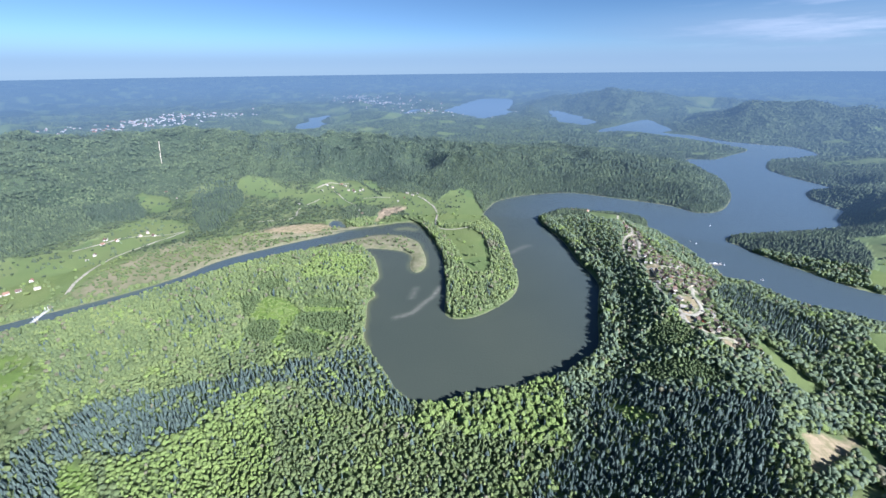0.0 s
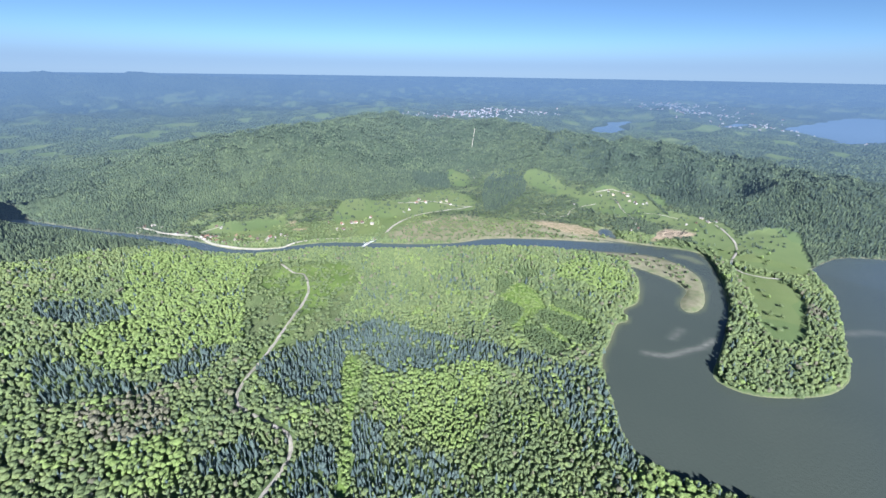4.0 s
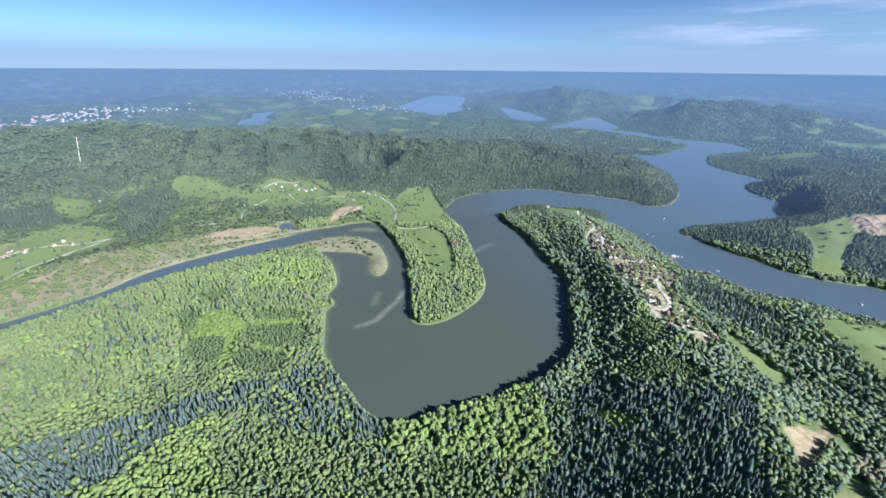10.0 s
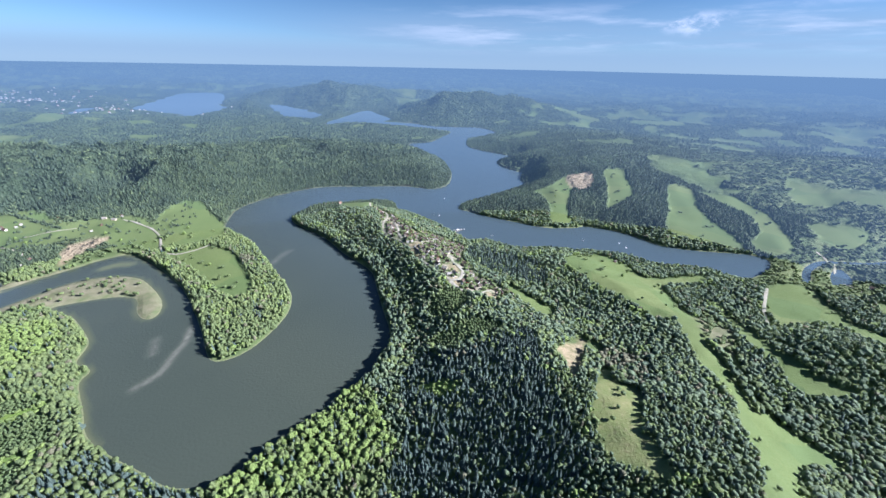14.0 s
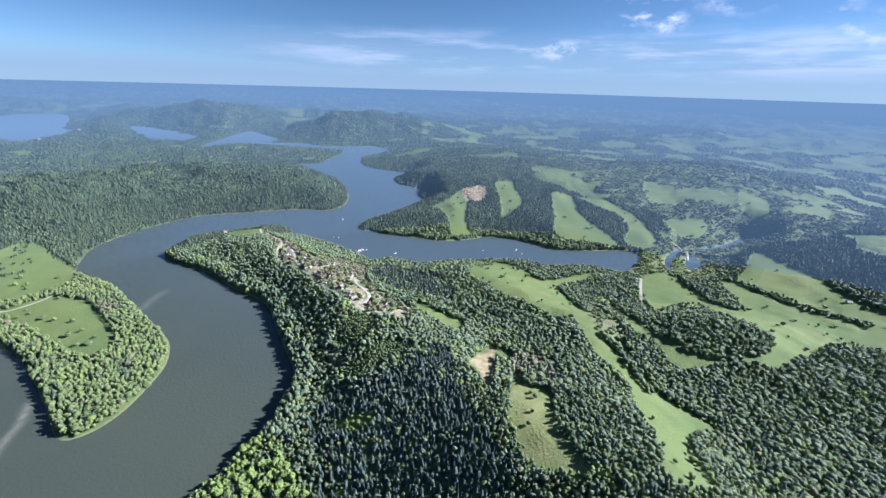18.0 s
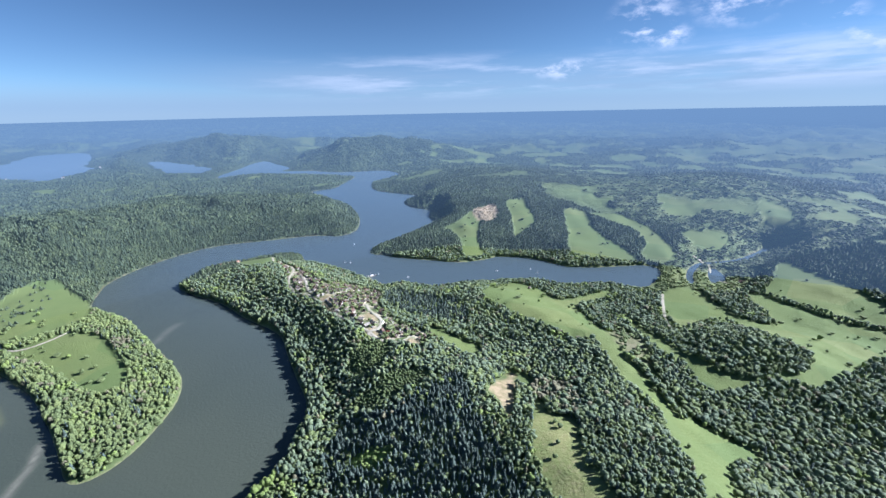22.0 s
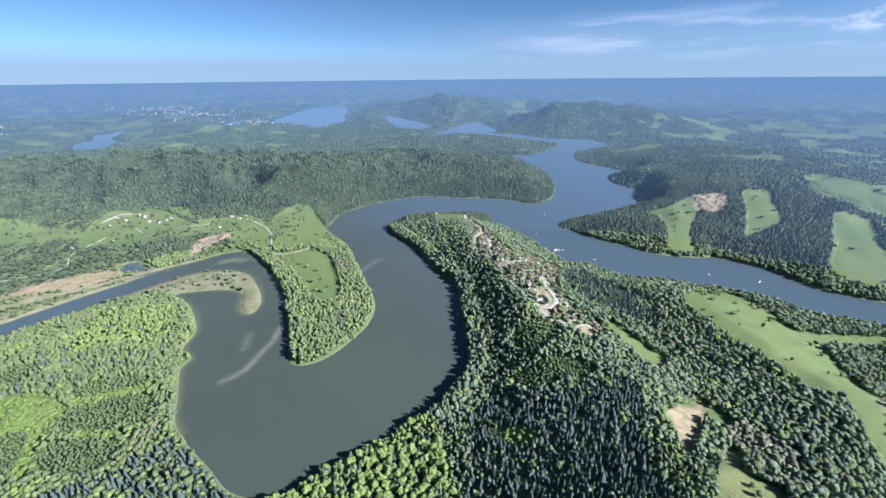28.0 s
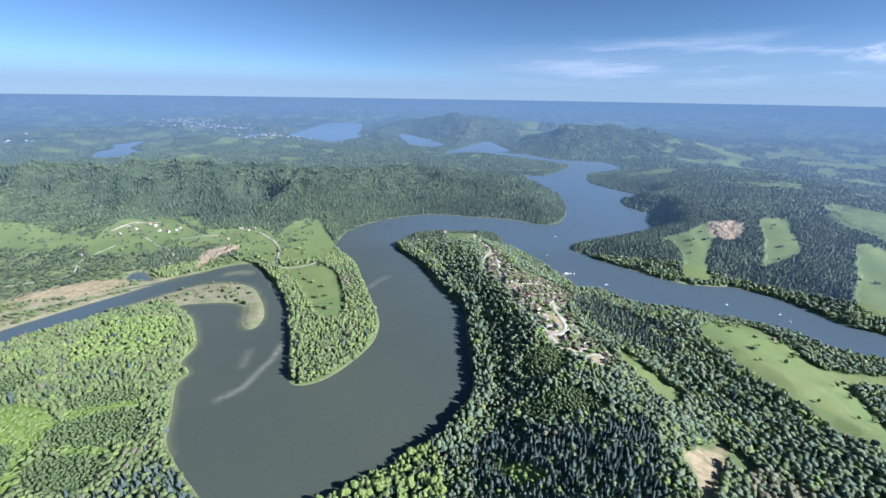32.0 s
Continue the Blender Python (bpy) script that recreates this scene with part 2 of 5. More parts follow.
near_water = Raster(-1300, -200, 1200, 1300, 4.0)
near_water.fill(water_distance(near_water.xy))
far_water = Raster(-2200, 1200, 1800, 6000, 20.0)
far_water.fill(water_distance(far_water.xy))


def shore(xy):
    """Metres from the water's edge; below zero in the water."""
    out = np.full(len(xy), 400.0)
    f, n = far_water.holds(xy), near_water.holds(xy)
    out[f] = far_water.read(xy[f])
    out[n] = near_water.read(xy[n])
    return out


# hills: centre, height, spread along and across, turn in degrees
HILLS = [
    (-1769, 1096, 30, 300, 240, 0), (-1612, 1322, 18, 420, 300, 0), (-182, 1277, 34, 100, 90, 0),
    (425, 3813, 112, 640, 400, 0), (1085, 2675, 64, 330, 240, 20), (1517, 2484, 84, 340, 260, 0), (730, 2941, 20, 260, 220, 0),
    (1000, 960, 48, 330, 270, 25), (1330, 1400, 42, 260, 260, 0), (1590, 520, 74, 300, 260, 0), (1120, -40, 52, 260, 180, 60), (545, 160, 34, 85, 55, -30),
    (300, -200, 60, 160, 150, 0), (-300, -420, 50, 300, 250, 0), (-1000, -500, 70, 350, 260, 0),
    (-7400, 300, 262, 1100, 2300, 0), (-9000, 5200, 120, 1500, 1500, 0),
]
# ridges: points with their heights, and the breadth
RIDGES = [
    ([(187, 950, 13), (188, 774, 24), (195, 598, 30), (225, 421, 29), (212, 291, 36), (194, 191, 40), (180, 111, 42), (170, 41, 46)], 70),
    ([(420, 521, 18), (425, 422, 24), (421, 302, 26), (345, 217, 27), (275, 142, 26), (236, 51, 28)], 55),
    ([(-1640, 60, 40), (-1510, 250, 90), (-1430, 420, 112), (-1411, 573, 120), (-1470, 780, 112), (-1530, 960, 108), (-1450, 1120, 72), (-1330, 1250, 50)], 230),
    ([(-1150, 1270, 62), (-900, 1310, 88), (-661, 1421, 88), (-400, 1470, 70), (-235, 1450, 56), (132, 1520, 50), (391, 1375, 40)], 165),
]


def step(x, a, b):
    s = np.clip((x - a) / (b - a), 0, 1)
    return s * s * (3 - 2 * s)


def lift(xy):
    """The hills' height over the shore's level."""
    z = np.zeros(len(xy))
    for x, y, h, sx, sy, turn in HILLS:
        c, s = np.cos(np.radians(turn)), np.sin(np.radians(turn))
        dx, dy = xy[:, 0] - x, xy[:, 1] - y
        z += h * np.exp(-0.5 * (((dx * c + dy * s) / sx) ** 2 + ((dy * c - dx * s) / sy) ** 2))
    for points, breadth in RIDGES:
        p = np.array(points, float)
        best, top = np.full(len(xy), 1e9), np.zeros(len(xy))
        for a, b in zip(p[:-1], p[1:]):
            d = b[:2] - a[:2]
            s = np.clip(((xy - a[:2]) @ d) / (d @ d), 0, 1)
            off = ((xy - a[:2] - s[:, None] * d) ** 2).sum(1)
            near = off < best
            best = np.where(near, off, best)
            top = np.where(near, a[2] + s * (b[2] - a[2]), top)
        z += top * np.exp(-0.5 * best / breadth**2)
    return z


def height(xy):
    """The ground's height, before the far country is drawn in."""
    d = shore(xy)
    r = np.hypot(*(xy - CENTRE).T)
    land = np.maximum(d, 0)
    far = step(r, 1500, 3200)
    hills = lift(xy)
    z = 1.6 * step(land, 0, 7) + 4.5 * (1 - np.exp(-land / 70)) + (hills + np.minimum(hills, 70) * 0.25 * far * waves(xy, 420, 12)) * step(land, -5, 90 + 420 * far)
    z += waves(xy, 150, 3) * 3.0 * step(land, 20, 160)
    # spurs and gullies run down the wooded hillsides
    spur = (1 - 2 * np.abs(waves(xy, 420, 15, 2))) * 0.75 + 0.35 * (1 - 2 * np.abs(waves(xy, 170, 16, 2)))
    z += spur * np.minimum(0.45 * hills, 28) * (1 - 0.75 * step(xy[:, 0], 450, 800)) * step(r, 850, 1150) * (1 - step(r, 3000, 4200)) * step(land, 30, 160)
    z += far * step(land, 20, 260) * (11 + 24 * waves(xy, 800, 5) + 13 * waves(xy, 260, 6))
    lanky = xy * np.array([0.42, 1.0])
    z += step(r, 2400, 3800) * step(land, 60, 700) * 62 * np.maximum(0, 0.75 - 1.9 * np.abs(waves(lanky, 1500, 18, 2)))
    z += step(r, 4500, 11000) * 60 * np.maximum(0, waves(xy, 3000, 8) + 0.2)
    z -= 0.07 * (r / 1000) ** 2 * step(r, 3000, 6000)
    return np.where(d < 0, np.maximum(-4.0, d * 0.22), np.maximum(z, np.minimum(0.15 * land, 1.2)))


def drawn_in(xyz):
    """Draws the country beyond 3 km in towards the middle, so that tens of kilometres fit into five."""
    off = xyz - np.array([*CENTRE, EYE_Z])
    r = np.maximum(np.hypot(off[:, 0], off[:, 1]), 1e-6)
    to = np.where(r < NEAR_R, r, NEAR_R + SPAN * (1 - np.exp(-(np.maximum(r, NEAR_R) - NEAR_R) / SPAN)))
    return np.array([*CENTRE, EYE_Z]) + off * (to / r)[:, None]


# ---- end of plan ----

MEADOWS = {
    "riverside": [(-963, 157), (-942, 197), (-924, 236), (-909, 277), (-943, 328), (-946, 342), (-925, 325), (-898, 293), (-860, 277), (-853, 251), (-859, 205), (-882, 178), (-920, 148), (-940, 140)],
    "farm": [(-871, 394), (-940, 471), (-881, 524), (-871, 597), (-870, 667), (-861, 737), (-767, 743), (-700, 677), (-748, 603), (-730, 496), (-718, 459), (-756, 405), (-805, 372)],
    "slope": [(-822, 1054), (-719, 1050), (-621, 1019), (-579, 987), (-627, 957), (-735, 953), (-814, 1003)],
    "hamlet": [(-605, 1090), (-514, 1147), (-435, 1122), (-397, 1066), (-347, 1061), (-285, 1070), (-226, 1011), (-195, 934), (-194, 866), (-220, 864), (-269, 898), (-327, 971), (-411, 932), (-485, 929), (-541, 918), (-581, 947)],
    "neck": [(-225, 1040), (-190, 1100), (-150, 1110), (-120, 1040), (-98, 975), (-92, 893), (-126, 868), (-186, 862), (-200, 935)],
    "peninsula": [(-178, 820), (-122, 840), (-80, 800), (-52, 690), (-52, 632), (-82, 632), (-112, 699), (-140, 760)],
    "hilltop": [(427, 502), (530, 533), (533, 466), (527, 418), (635, 396), (596, 378), (523, 387), (481, 324), (451, 297), (416, 302), (409, 362), (405, 444)],
    "ridge": [(460, 365), (430, 311), (390, 255), (354, 211), (333, 176), (319, 155), (298, 133), (277, 120), (241, 103), (267, 80), (298, 98), (321, 108), (334, 115), (354, 119), (381, 107), (395, 113), (383, 144), (385, 169), (409, 204), (433, 237), (461, 289), (481, 335)],
    "valley": [(504, 278), (464, 231), (462, 201), (439, 180), (443, 161), (462, 150), (495, 139), (527, 149), (508, 194), (511, 218), (520, 264), (542, 299), (527, 304)],
    "east_high": [(846, 219), (960, 236), (944, 194), (909, 132), (867, 84), (846, 43), (823, 20), (727, 13), (706, 44), (671, 68), (585, 83), (539, 94), (516, 111), (515, 128), (573, 112), (587, 121), (601, 147), (609, 175), (646, 213), (624, 238), (576, 248), (607, 283), (664, 313), (710, 331), (748, 303), (707, 250), (676, 199), (706, 178), (776, 232)],
    "dry": [(281, 268), (264, 242), (275, 224), (249, 200), (232, 181), (224, 162), (209, 141), (189, 170), (197, 193), (210, 213), (232, 236), (269, 264)],
    "shore_1": [(621, 849), (681, 856), (751, 891), (720, 813), (706, 808), (624, 724), (601, 679), (567, 687), (560, 707), (586, 741), (619, 813)],
    "shore_2": [(886, 886), (944, 864), (886, 803), (820, 717), (783, 702), (702, 680), (783, 766)],
    "shore_3": [(943, 718), (975, 674), (885, 589), (844, 504), (830, 446), (800, 446), (776, 484), (735, 545), (827, 623)],
    "shore_4": [(982, 671), (1024, 613), (1025, 541), (939, 437), (896, 395), (845, 392), (833, 421), (850, 452), (888, 457), (945, 512), (958, 586)],
    "far_1": [(1193, 561), (1254, 460), (1149, 464), (1110, 520)],
    "far_2": [(1014, 441), (1086, 365), (1007, 344), (965, 376)],
    "far_3": [(1351, 381), (1309, 303), (1187, 275), (1214, 342)],
    "far_4": [(-1405, 1074), (-1413, 1252), (-1347, 1440), (-1223, 1360), (-1332, 1176), (-1358, 1061)],
    "far_5": [(-1014, 860), (-960, 901), (-863, 816), (-891, 781)],
    "far_6": [(592, 2066), (723, 2112), (811, 2037), (670, 1878), (582, 1942)],
    "west": [(-788, 420), (-825, 480), (-834, 522), (-801, 545), (-756, 489), (-716, 433), (-723, 402), (-738, 383)],
    "glade_1": [(295, 482), (304, 437), (317, 399), (291, 371), (281, 399), (283, 443)],
    "glade_2": [(300, 331), (312, 301), (296, 287), (288, 311)],
    "village_field": [(228, 455), (257, 462), (268, 439), (243, 426), (235, 440)],
    "point": [(148, 999), (195, 996), (225, 965), (212, 897), (166, 896)],
}
VILLAGE = [(209, 915), (228, 857), (237, 785), (243, 712), (284, 711), (308, 670), (313, 639), (278, 585), (264, 532), (262, 497), (279, 463), (287, 443), (268, 434), (246, 429), (219, 475), (212, 512), (210, 548), (199, 586), (204, 655), (189, 695), (185, 737), (206, 835)]
CLEARINGS = [
    [(-310, 385), (-322, 420), (-327, 447), (-321, 458), (-309, 451), (-307, 422), (-299, 396), (-292, 375), (-302, 376)],
    [(-289, 412), (-275, 419), (-238, 410), (-238, 404), (-266, 408)],
    [(-310, 468), (-279, 474), (-243, 481), (-240, 472), (-272, 462), (-298, 454)],
    [(-375, 428), (-381, 458), (-378, 482), (-343, 477), (-321, 458), (-326, 430), (-364, 422)],
    [(-375, 167), (-368, 183), (-313, 153), (-293, 133), (-227, 96), (-234, 90), (-282, 119)],
    [(106, 337), (125, 332), (135, 316), (116, 313)],
]
PLOUGHED = [
    [(-335, 846), (-349, 903), (-341, 945), (-295, 961), (-295, 926), (-321, 886)],
    [(763, 898), (831, 875), (753, 795), (715, 818)],
]
BARE = [
    [(202, 634), (215, 637), (229, 645), (212, 618), (204, 588), (195, 582), (198, 607)],
    [(233, 450), (249, 455), (256, 440), (241, 426)],
    [(215, 509), (224, 505), (223, 490), (213, 489)],
    [(248, 307), (290, 324), (298, 317), (272, 291), (234, 262), (234, 275), (243, 292)],
    [(-565, 740), (-542, 769), (-479, 802), (-426, 806), (-426, 776), (-499, 740)],
    [(-880, 302), (-864, 305), (-859, 289), (-868, 279)],
    [(-839, 292), (-826, 311), (-818, 296), (-830, 278)],
    [(229, 549), (246, 543), (244, 522), (230, 525)],
    [(211, 503), (225, 494), (220, 476), (209, 488)],
    [(208, 649), (228, 647), (212, 621), (209, 594), (202, 598), (203, 616)],
]
SCRUB = [
    [(498, 314), (502, 296), (455, 244), (430, 228), (430, 246), (448, 280)],
    [(-306, 700), (-273, 704), (-231, 701), (-203, 683), (-196, 644), (-186, 622), (-173, 617), (-166, 638), (-171, 671), (-192, 721), (-214, 756), (-254, 777), (-300, 775), (-348, 741), (-429, 665), (-415, 658), (-346, 712)],
    [(-619, 582), (-606, 671), (-572, 752), (-479, 802), (-372, 813), (-321, 831), (-394, 751), (-478, 674), (-545, 594), (-577, 532)],
    [(-586, 526), (-567, 588), (-575, 652), (-682, 651), (-714, 544), (-704, 449), (-669, 425)],
]
OPEN = [
    [(-674, 188), (-659, 234), (-623, 303), (-553, 281), (-526, 240), (-503, 193), (-451, 122), (-407, 76), (-421, 72), (-470, 110), (-512, 154), (-572, 165), (-622, 137)],
    [(1013, 232), (1090, 645), (1311, 907), (1613, 961), (1635, 253), (1279, 120)],
    [(1019, 524), (1090, 645), (1191, 766), (1311, 907), (1437, 889), (1349, 708), (1321, 567), (1430, 426), (1304, 334), (1135, 404)],
    [(-967, 77), (-1053, 189), (-977, 330), (-932, 479), (-903, 637), (-915, 843), (-893, 1018), (-711, 1073), (-552, 1100), (-414, 1100), (-326, 1062), (-208, 1024), (-188, 859), (-326, 839), (-415, 775), (-525, 663), (-595, 516), (-697, 402), (-784, 278), (-862, 148)],
    [(694, 364), (724, 380), (836, 398), (907, 433), (1021, 404), (1073, 333), (1033, 262), (909, 252), (786, 252), (694, 322)],
    [(-697, 173), (-687, 233), (-596, 298), (-495, 238), (-424, 119), (-473, 89), (-616, 129)],
]
CONIFERS = [
    [(309, 629), (349, 638), (361, 567), (384, 511), (342, 444), (318, 493), (294, 528), (291, 579)],
    [(90, 349), (163, 355), (228, 346), (209, 279), (188, 219), (164, 176), (34, 216), (35, 255), (71, 292)],
    [(-431, 87), (-440, 178), (-424, 244), (-360, 283), (-238, 358), (-179, 377), (-134, 325), (-162, 311), (-218, 329), (-290, 275), (-325, 194), (-392, 194), (-316, 133), (-380, 89)],
    [(-900, 1180), (-920, 1450), (-855, 1700), (-637, 1700), (-606, 1361), (-640, 1180)],
    [(-585, 1180), (-592, 1311), (-388, 1432), (-346, 1200), (-430, 1150)],
    [(-431, 99), (-437, 208), (-412, 216), (-343, 163), (-320, 137), (-329, 114), (-358, 95), (-393, 92)],
    [(-570, -96), (-508, -49), (-460, -17), (-454, 0), (-435, -11), (-458, -53), (-476, -91)],
    [(-479, 7), (-486, 42), (-485, 73), (-459, 60), (-451, 29), (-444, 5)],
    [(-378, 207), (-361, 264), (-317, 255), (-307, 236), (-342, 196)],
    [(-289, 130), (-273, 154), (-244, 140), (-238, 126), (-249, 114)],
    [(-249, 110), (-224, 164), (-186, 180), (-162, 175), (-217, 93)],
    [(-281, 70), (-275, 105), (-228, 88), (-253, 57)],
    [(-715, -101), (-672, -35), (-633, -3), (-612, -44), (-659, -98)],
    [(-333, 15), (-323, 52), (-297, 58), (-295, 24), (-310, 7)],
    [(-238, 340), (-210, 380), (-192, 392), (-172, 380), (-131, 339), (-102, 319), (-104, 291), (-214, 302), (-227, 334)],
    [(91, 369), (131, 386), (167, 357), (238, 356), (238, 329), (190, 263), (169, 237), (73, 266), (86, 321)],
    [(-907, 953), (-853, 1034), (-731, 915), (-687, 793), (-670, 702), (-791, 800)],
    [(-1026, 737), (-975, 819), (-872, 750), (-932, 683)],
]
YOUNG = [
    [(-300, 424), (-305, 449), (-245, 465), (-224, 444), (-226, 419), (-245, 418), (-275, 415)],
    [(-295, 389), (-291, 406), (-248, 405), (-230, 394), (-231, 379), (-247, 365), (-277, 371)],
    [(-361, 402), (-361, 419), (-325, 426), (-308, 382), (-344, 383)],
    [(-425, 477), (-390, 476), (-378, 456), (-375, 425), (-382, 423)],
    [(-317, 482), (-290, 497), (-244, 487), (-251, 478), (-305, 468)],
    [(-424, 518), (-406, 541), (-375, 527), (-389, 498)],
    [(139, 400), (193, 405), (216, 381), (216, 369), (161, 370)],
    [(179, 476), (215, 473), (216, 452), (196, 426), (168, 431), (159, 454)],
]
BRIGHT = [
    [(-850, 9), (-811, 99), (-685, 200), (-562, 156), (-492, 96), (-476, 51), (-507, -22)],
    [(-642, 242), (-562, 292), (-486, 232), (-478, 169), (-531, 171)],
    [(-606, -48), (-582, 23), (-513, 80), (-478, 10), (-484, -24), (-540, -63)],
    [(-373, -45), (-367, -4), (-338, 4), (-307, -11), (-333, -43)],
    [(-342, 186), (-300, 310), (-195, 207), (-274, 163)],
    [(-375, 643), (-304, 656), (-266, 612), (-269, 576), (-320, 565), (-369, 556)],
    [(-99, 299), (-58, 333), (-21, 352), (14, 372), (47, 384), (47, 369), (38, 357), (24, 347), (18, 331), (2, 310), (-32, 292), (-51, 285), (-96, 287)],
]
BUDDING = [
    [(-72, 742), (-46, 740), (-44, 766), (-68, 768)],
    [(-453, -54), (-453, -3), (-402, 2), (-372, -11), (-388, -47), (-422, -67)],
    [(298, 293), (328, 274), (301, 236), (277, 237), (275, 267)],
    [(155, 364), (186, 346), (179, 331), (150, 344)],
]
HEATH = [
    [(-674, 188), (-659, 234), (-623, 303), (-553, 281), (-526, 240), (-503, 193), (-451, 122), (-407, 76), (-421, 72), (-470, 110), (-512, 154), (-572, 165), (-622, 137)],
]
COPSES = [
    [(-445, 890), (-433, 950), (-370, 944), (-350, 907), (-341, 834), (-374, 807)],
    [(576, 248), (628, 239), (650, 215), (599, 160), (591, 125), (573, 112), (535, 116), (519, 132), (490, 166), (494, 207)],
]
HEDGES = [
    (7.0, [(-511, 1140), (-449, 1094), (-386, 1031)]), (6.0, [(-397, 1066), (-332, 1062), (-288, 1082)]), (6.0, [(-719, 874), (-656, 874), (-586, 887), (-537, 911)]),
    (12.0, [(763, 298), (726, 247), (693, 203), (702, 179)]), (11.0, [(809, 241), (794, 192), (784, 147), (775, 110), (777, 76), (779, 46)]), (11.0, [(580, 332), (557, 292), (494, 222), (484, 172), (504, 126), (522, 96)]), (10.0, [(1003, 692), (1036, 619), (996, 514), (952, 443), (912, 392)]),
    (8.0, [(951, 641), (902, 586), (860, 512), (836, 456)]), (7.0, [(365, 219), (357, 196), (336, 174), (317, 159)]), (8.0, [(421, 252), (401, 207), (370, 167)]),
]
# tracks and lanes: breadth, then points
ROADS = {
    "forest_road": (3.8, [(-686, 205), (-642, 209), (-620, 219), (-570, 206), (-538, 186), (-484, 140), (-442, 102), (-413, 73), (-390, 57), (-369, 54), (-330, 72), (-309, 79), (-284, 67), (-252, 22)]),
    "field_road": (4.0, [(-283, 1040), (-235, 987), (-206, 928), (-192, 851), (-167, 824), (-137, 830), (-115, 846)]),
    "farm_road": (5.0, [(-707, 432), (-733, 475), (-755, 540), (-749, 602), (-722, 698)]),
    "ridge_lane": (4.0, [(217, 943), (206, 886), (218, 868), (220, 815), (198, 772), (186, 736), (184, 706)]),
    "camp_lane": (4.5, [(218, 770), (214, 733), (205, 700), (203, 678)]),
    "lot_lane": (3.5, [(183, 704), (197, 677), (203, 637), (215, 637), (227, 641), (249, 651), (276, 658), (291, 652)]),
    "centre_lane": (5.0, [(256, 587), (246, 557), (245, 536), (243, 516), (227, 498), (214, 498), (209, 487)]),
    "lower_lane": (4.0, [(200, 588), (205, 538), (213, 504), (214, 485), (219, 466), (237, 448), (244, 425), (247, 406)]),
    "field_lane": (3.5, [(225, 449), (240, 453), (255, 457)]),
    "hill_cut": (2.5, [(-1190, 1150), (-1110, 1060)]),
    "bank_road": (5.0, [(-1001, 59), (-931, 115), (-872, 135), (-829, 161), (-799, 191), (-775, 234), (-776, 268), (-761, 314), (-728, 363)]),
    "river_lane": (3.5, [(-940, 130), (-939, 153), (-937, 174)]),
    "west_lane": (4.0, [(-1053, 28), (-1032, 45), (-975, 78), (-928, 118)]),
    "garden_lane": (3.0, [(-833, 190), (-817, 212), (-826, 227), (-807, 218)]),
    "pasture_track": (3.0, [(-603, 786), (-541, 827), (-554, 879), (-555, 909), (-543, 975)]),
    "hedge_track": (3.0, [(-432, 1001), (-359, 1028)]),
    "hamlet_track": (5.0, [(-590, 1051), (-570, 1092), (-518, 1115)]),
    "far_farm_lane": (4.5, [(-722, 698), (-785, 655), (-827, 606), (-848, 557)]),
    "meadow_lane": (4.5, [(687, 328), (628, 300), (578, 271), (564, 252)]),
    "field_path": (2.5, [(-406, 926), (-464, 975), (-533, 1042)]),
    "east_track": (4.0, [(927, 374), (907, 338), (847, 302), (807, 242), (787, 151)]),
}

zones = Raster(-1300, -200, 1600, 1300, 4.0)


def zone(rings):
    """A raster of the signed distance from the nearest of some rings, below zero inside."""
    best = np.full(len(zones.xy), 80.0)
    for ring in rings:
        line = rounded(ring, steps=3)
        lo, hi = line.min(0) - 40, line.max(0) + 40
        near = ((zones.xy > lo) & (zones.xy < hi)).all(1)
        best[near] = np.minimum(best[near], signed(zones.xy[near], line))
    return zones.twin().fill(best)


def lanes(roads):
    best = np.full(len(zones.xy), 80.0)
    for breadth, points in roads:
        line = rounded(points, False, 4)
        near = ((zones.xy > line.min(0) - 40) & (zones.xy < line.max(0) + 40)).all(1)
        best[near] = np.minimum(best[near], line_distance(zones.xy[near], line) - breadth / 2)
    return zones.twin().fill(best)


ZONES = {
    "meadow": zone([ring for name, ring in MEADOWS.items() if name != "far_6"]),
    "village": zone([VILLAGE]), "clearing": zone(CLEARINGS), "ploughed": zone(PLOUGHED), "bare": zone(BARE),
    "scrub": zone(SCRUB), "open": zone(OPEN), "bright": zone(BRIGHT), "budding": zone(BUDDING), "heath": zone(HEATH), "copse": zone(COPSES), "hedge": lanes(HEDGES), "conifer": zone(CONIFERS), "young": zone(YOUNG), "road": lanes(ROADS.values()), "dry": zone([MEADOWS["dry"]]),
}


def inside(name, xy):
    """Signed distance from a kind of land, 80 where there is none near."""
    z = ZONES[name]
    out = np.full(len(xy), 80.0)
    h = z.holds(xy)
    out[h] = z.read(xy[h])
    return out


# ---- materials ----
def material(name, rough=0.8):
    m = bpy.data.materials.new(name)
    m.use_nodes = True
    b = m.node_tree.nodes["Principled BSDF"]
    b.inputs["Roughness"].default_value = rough
    b.inputs["Specular IOR Level"].default_value = 0.2
    return m, m.node_tree, b


def node(t, kind, **inputs):
    n = t.nodes.new("ShaderNode" + kind)
    for key, value in inputs.items():
        n.inputs[key.replace("_", " ")].default_value = value
    return n


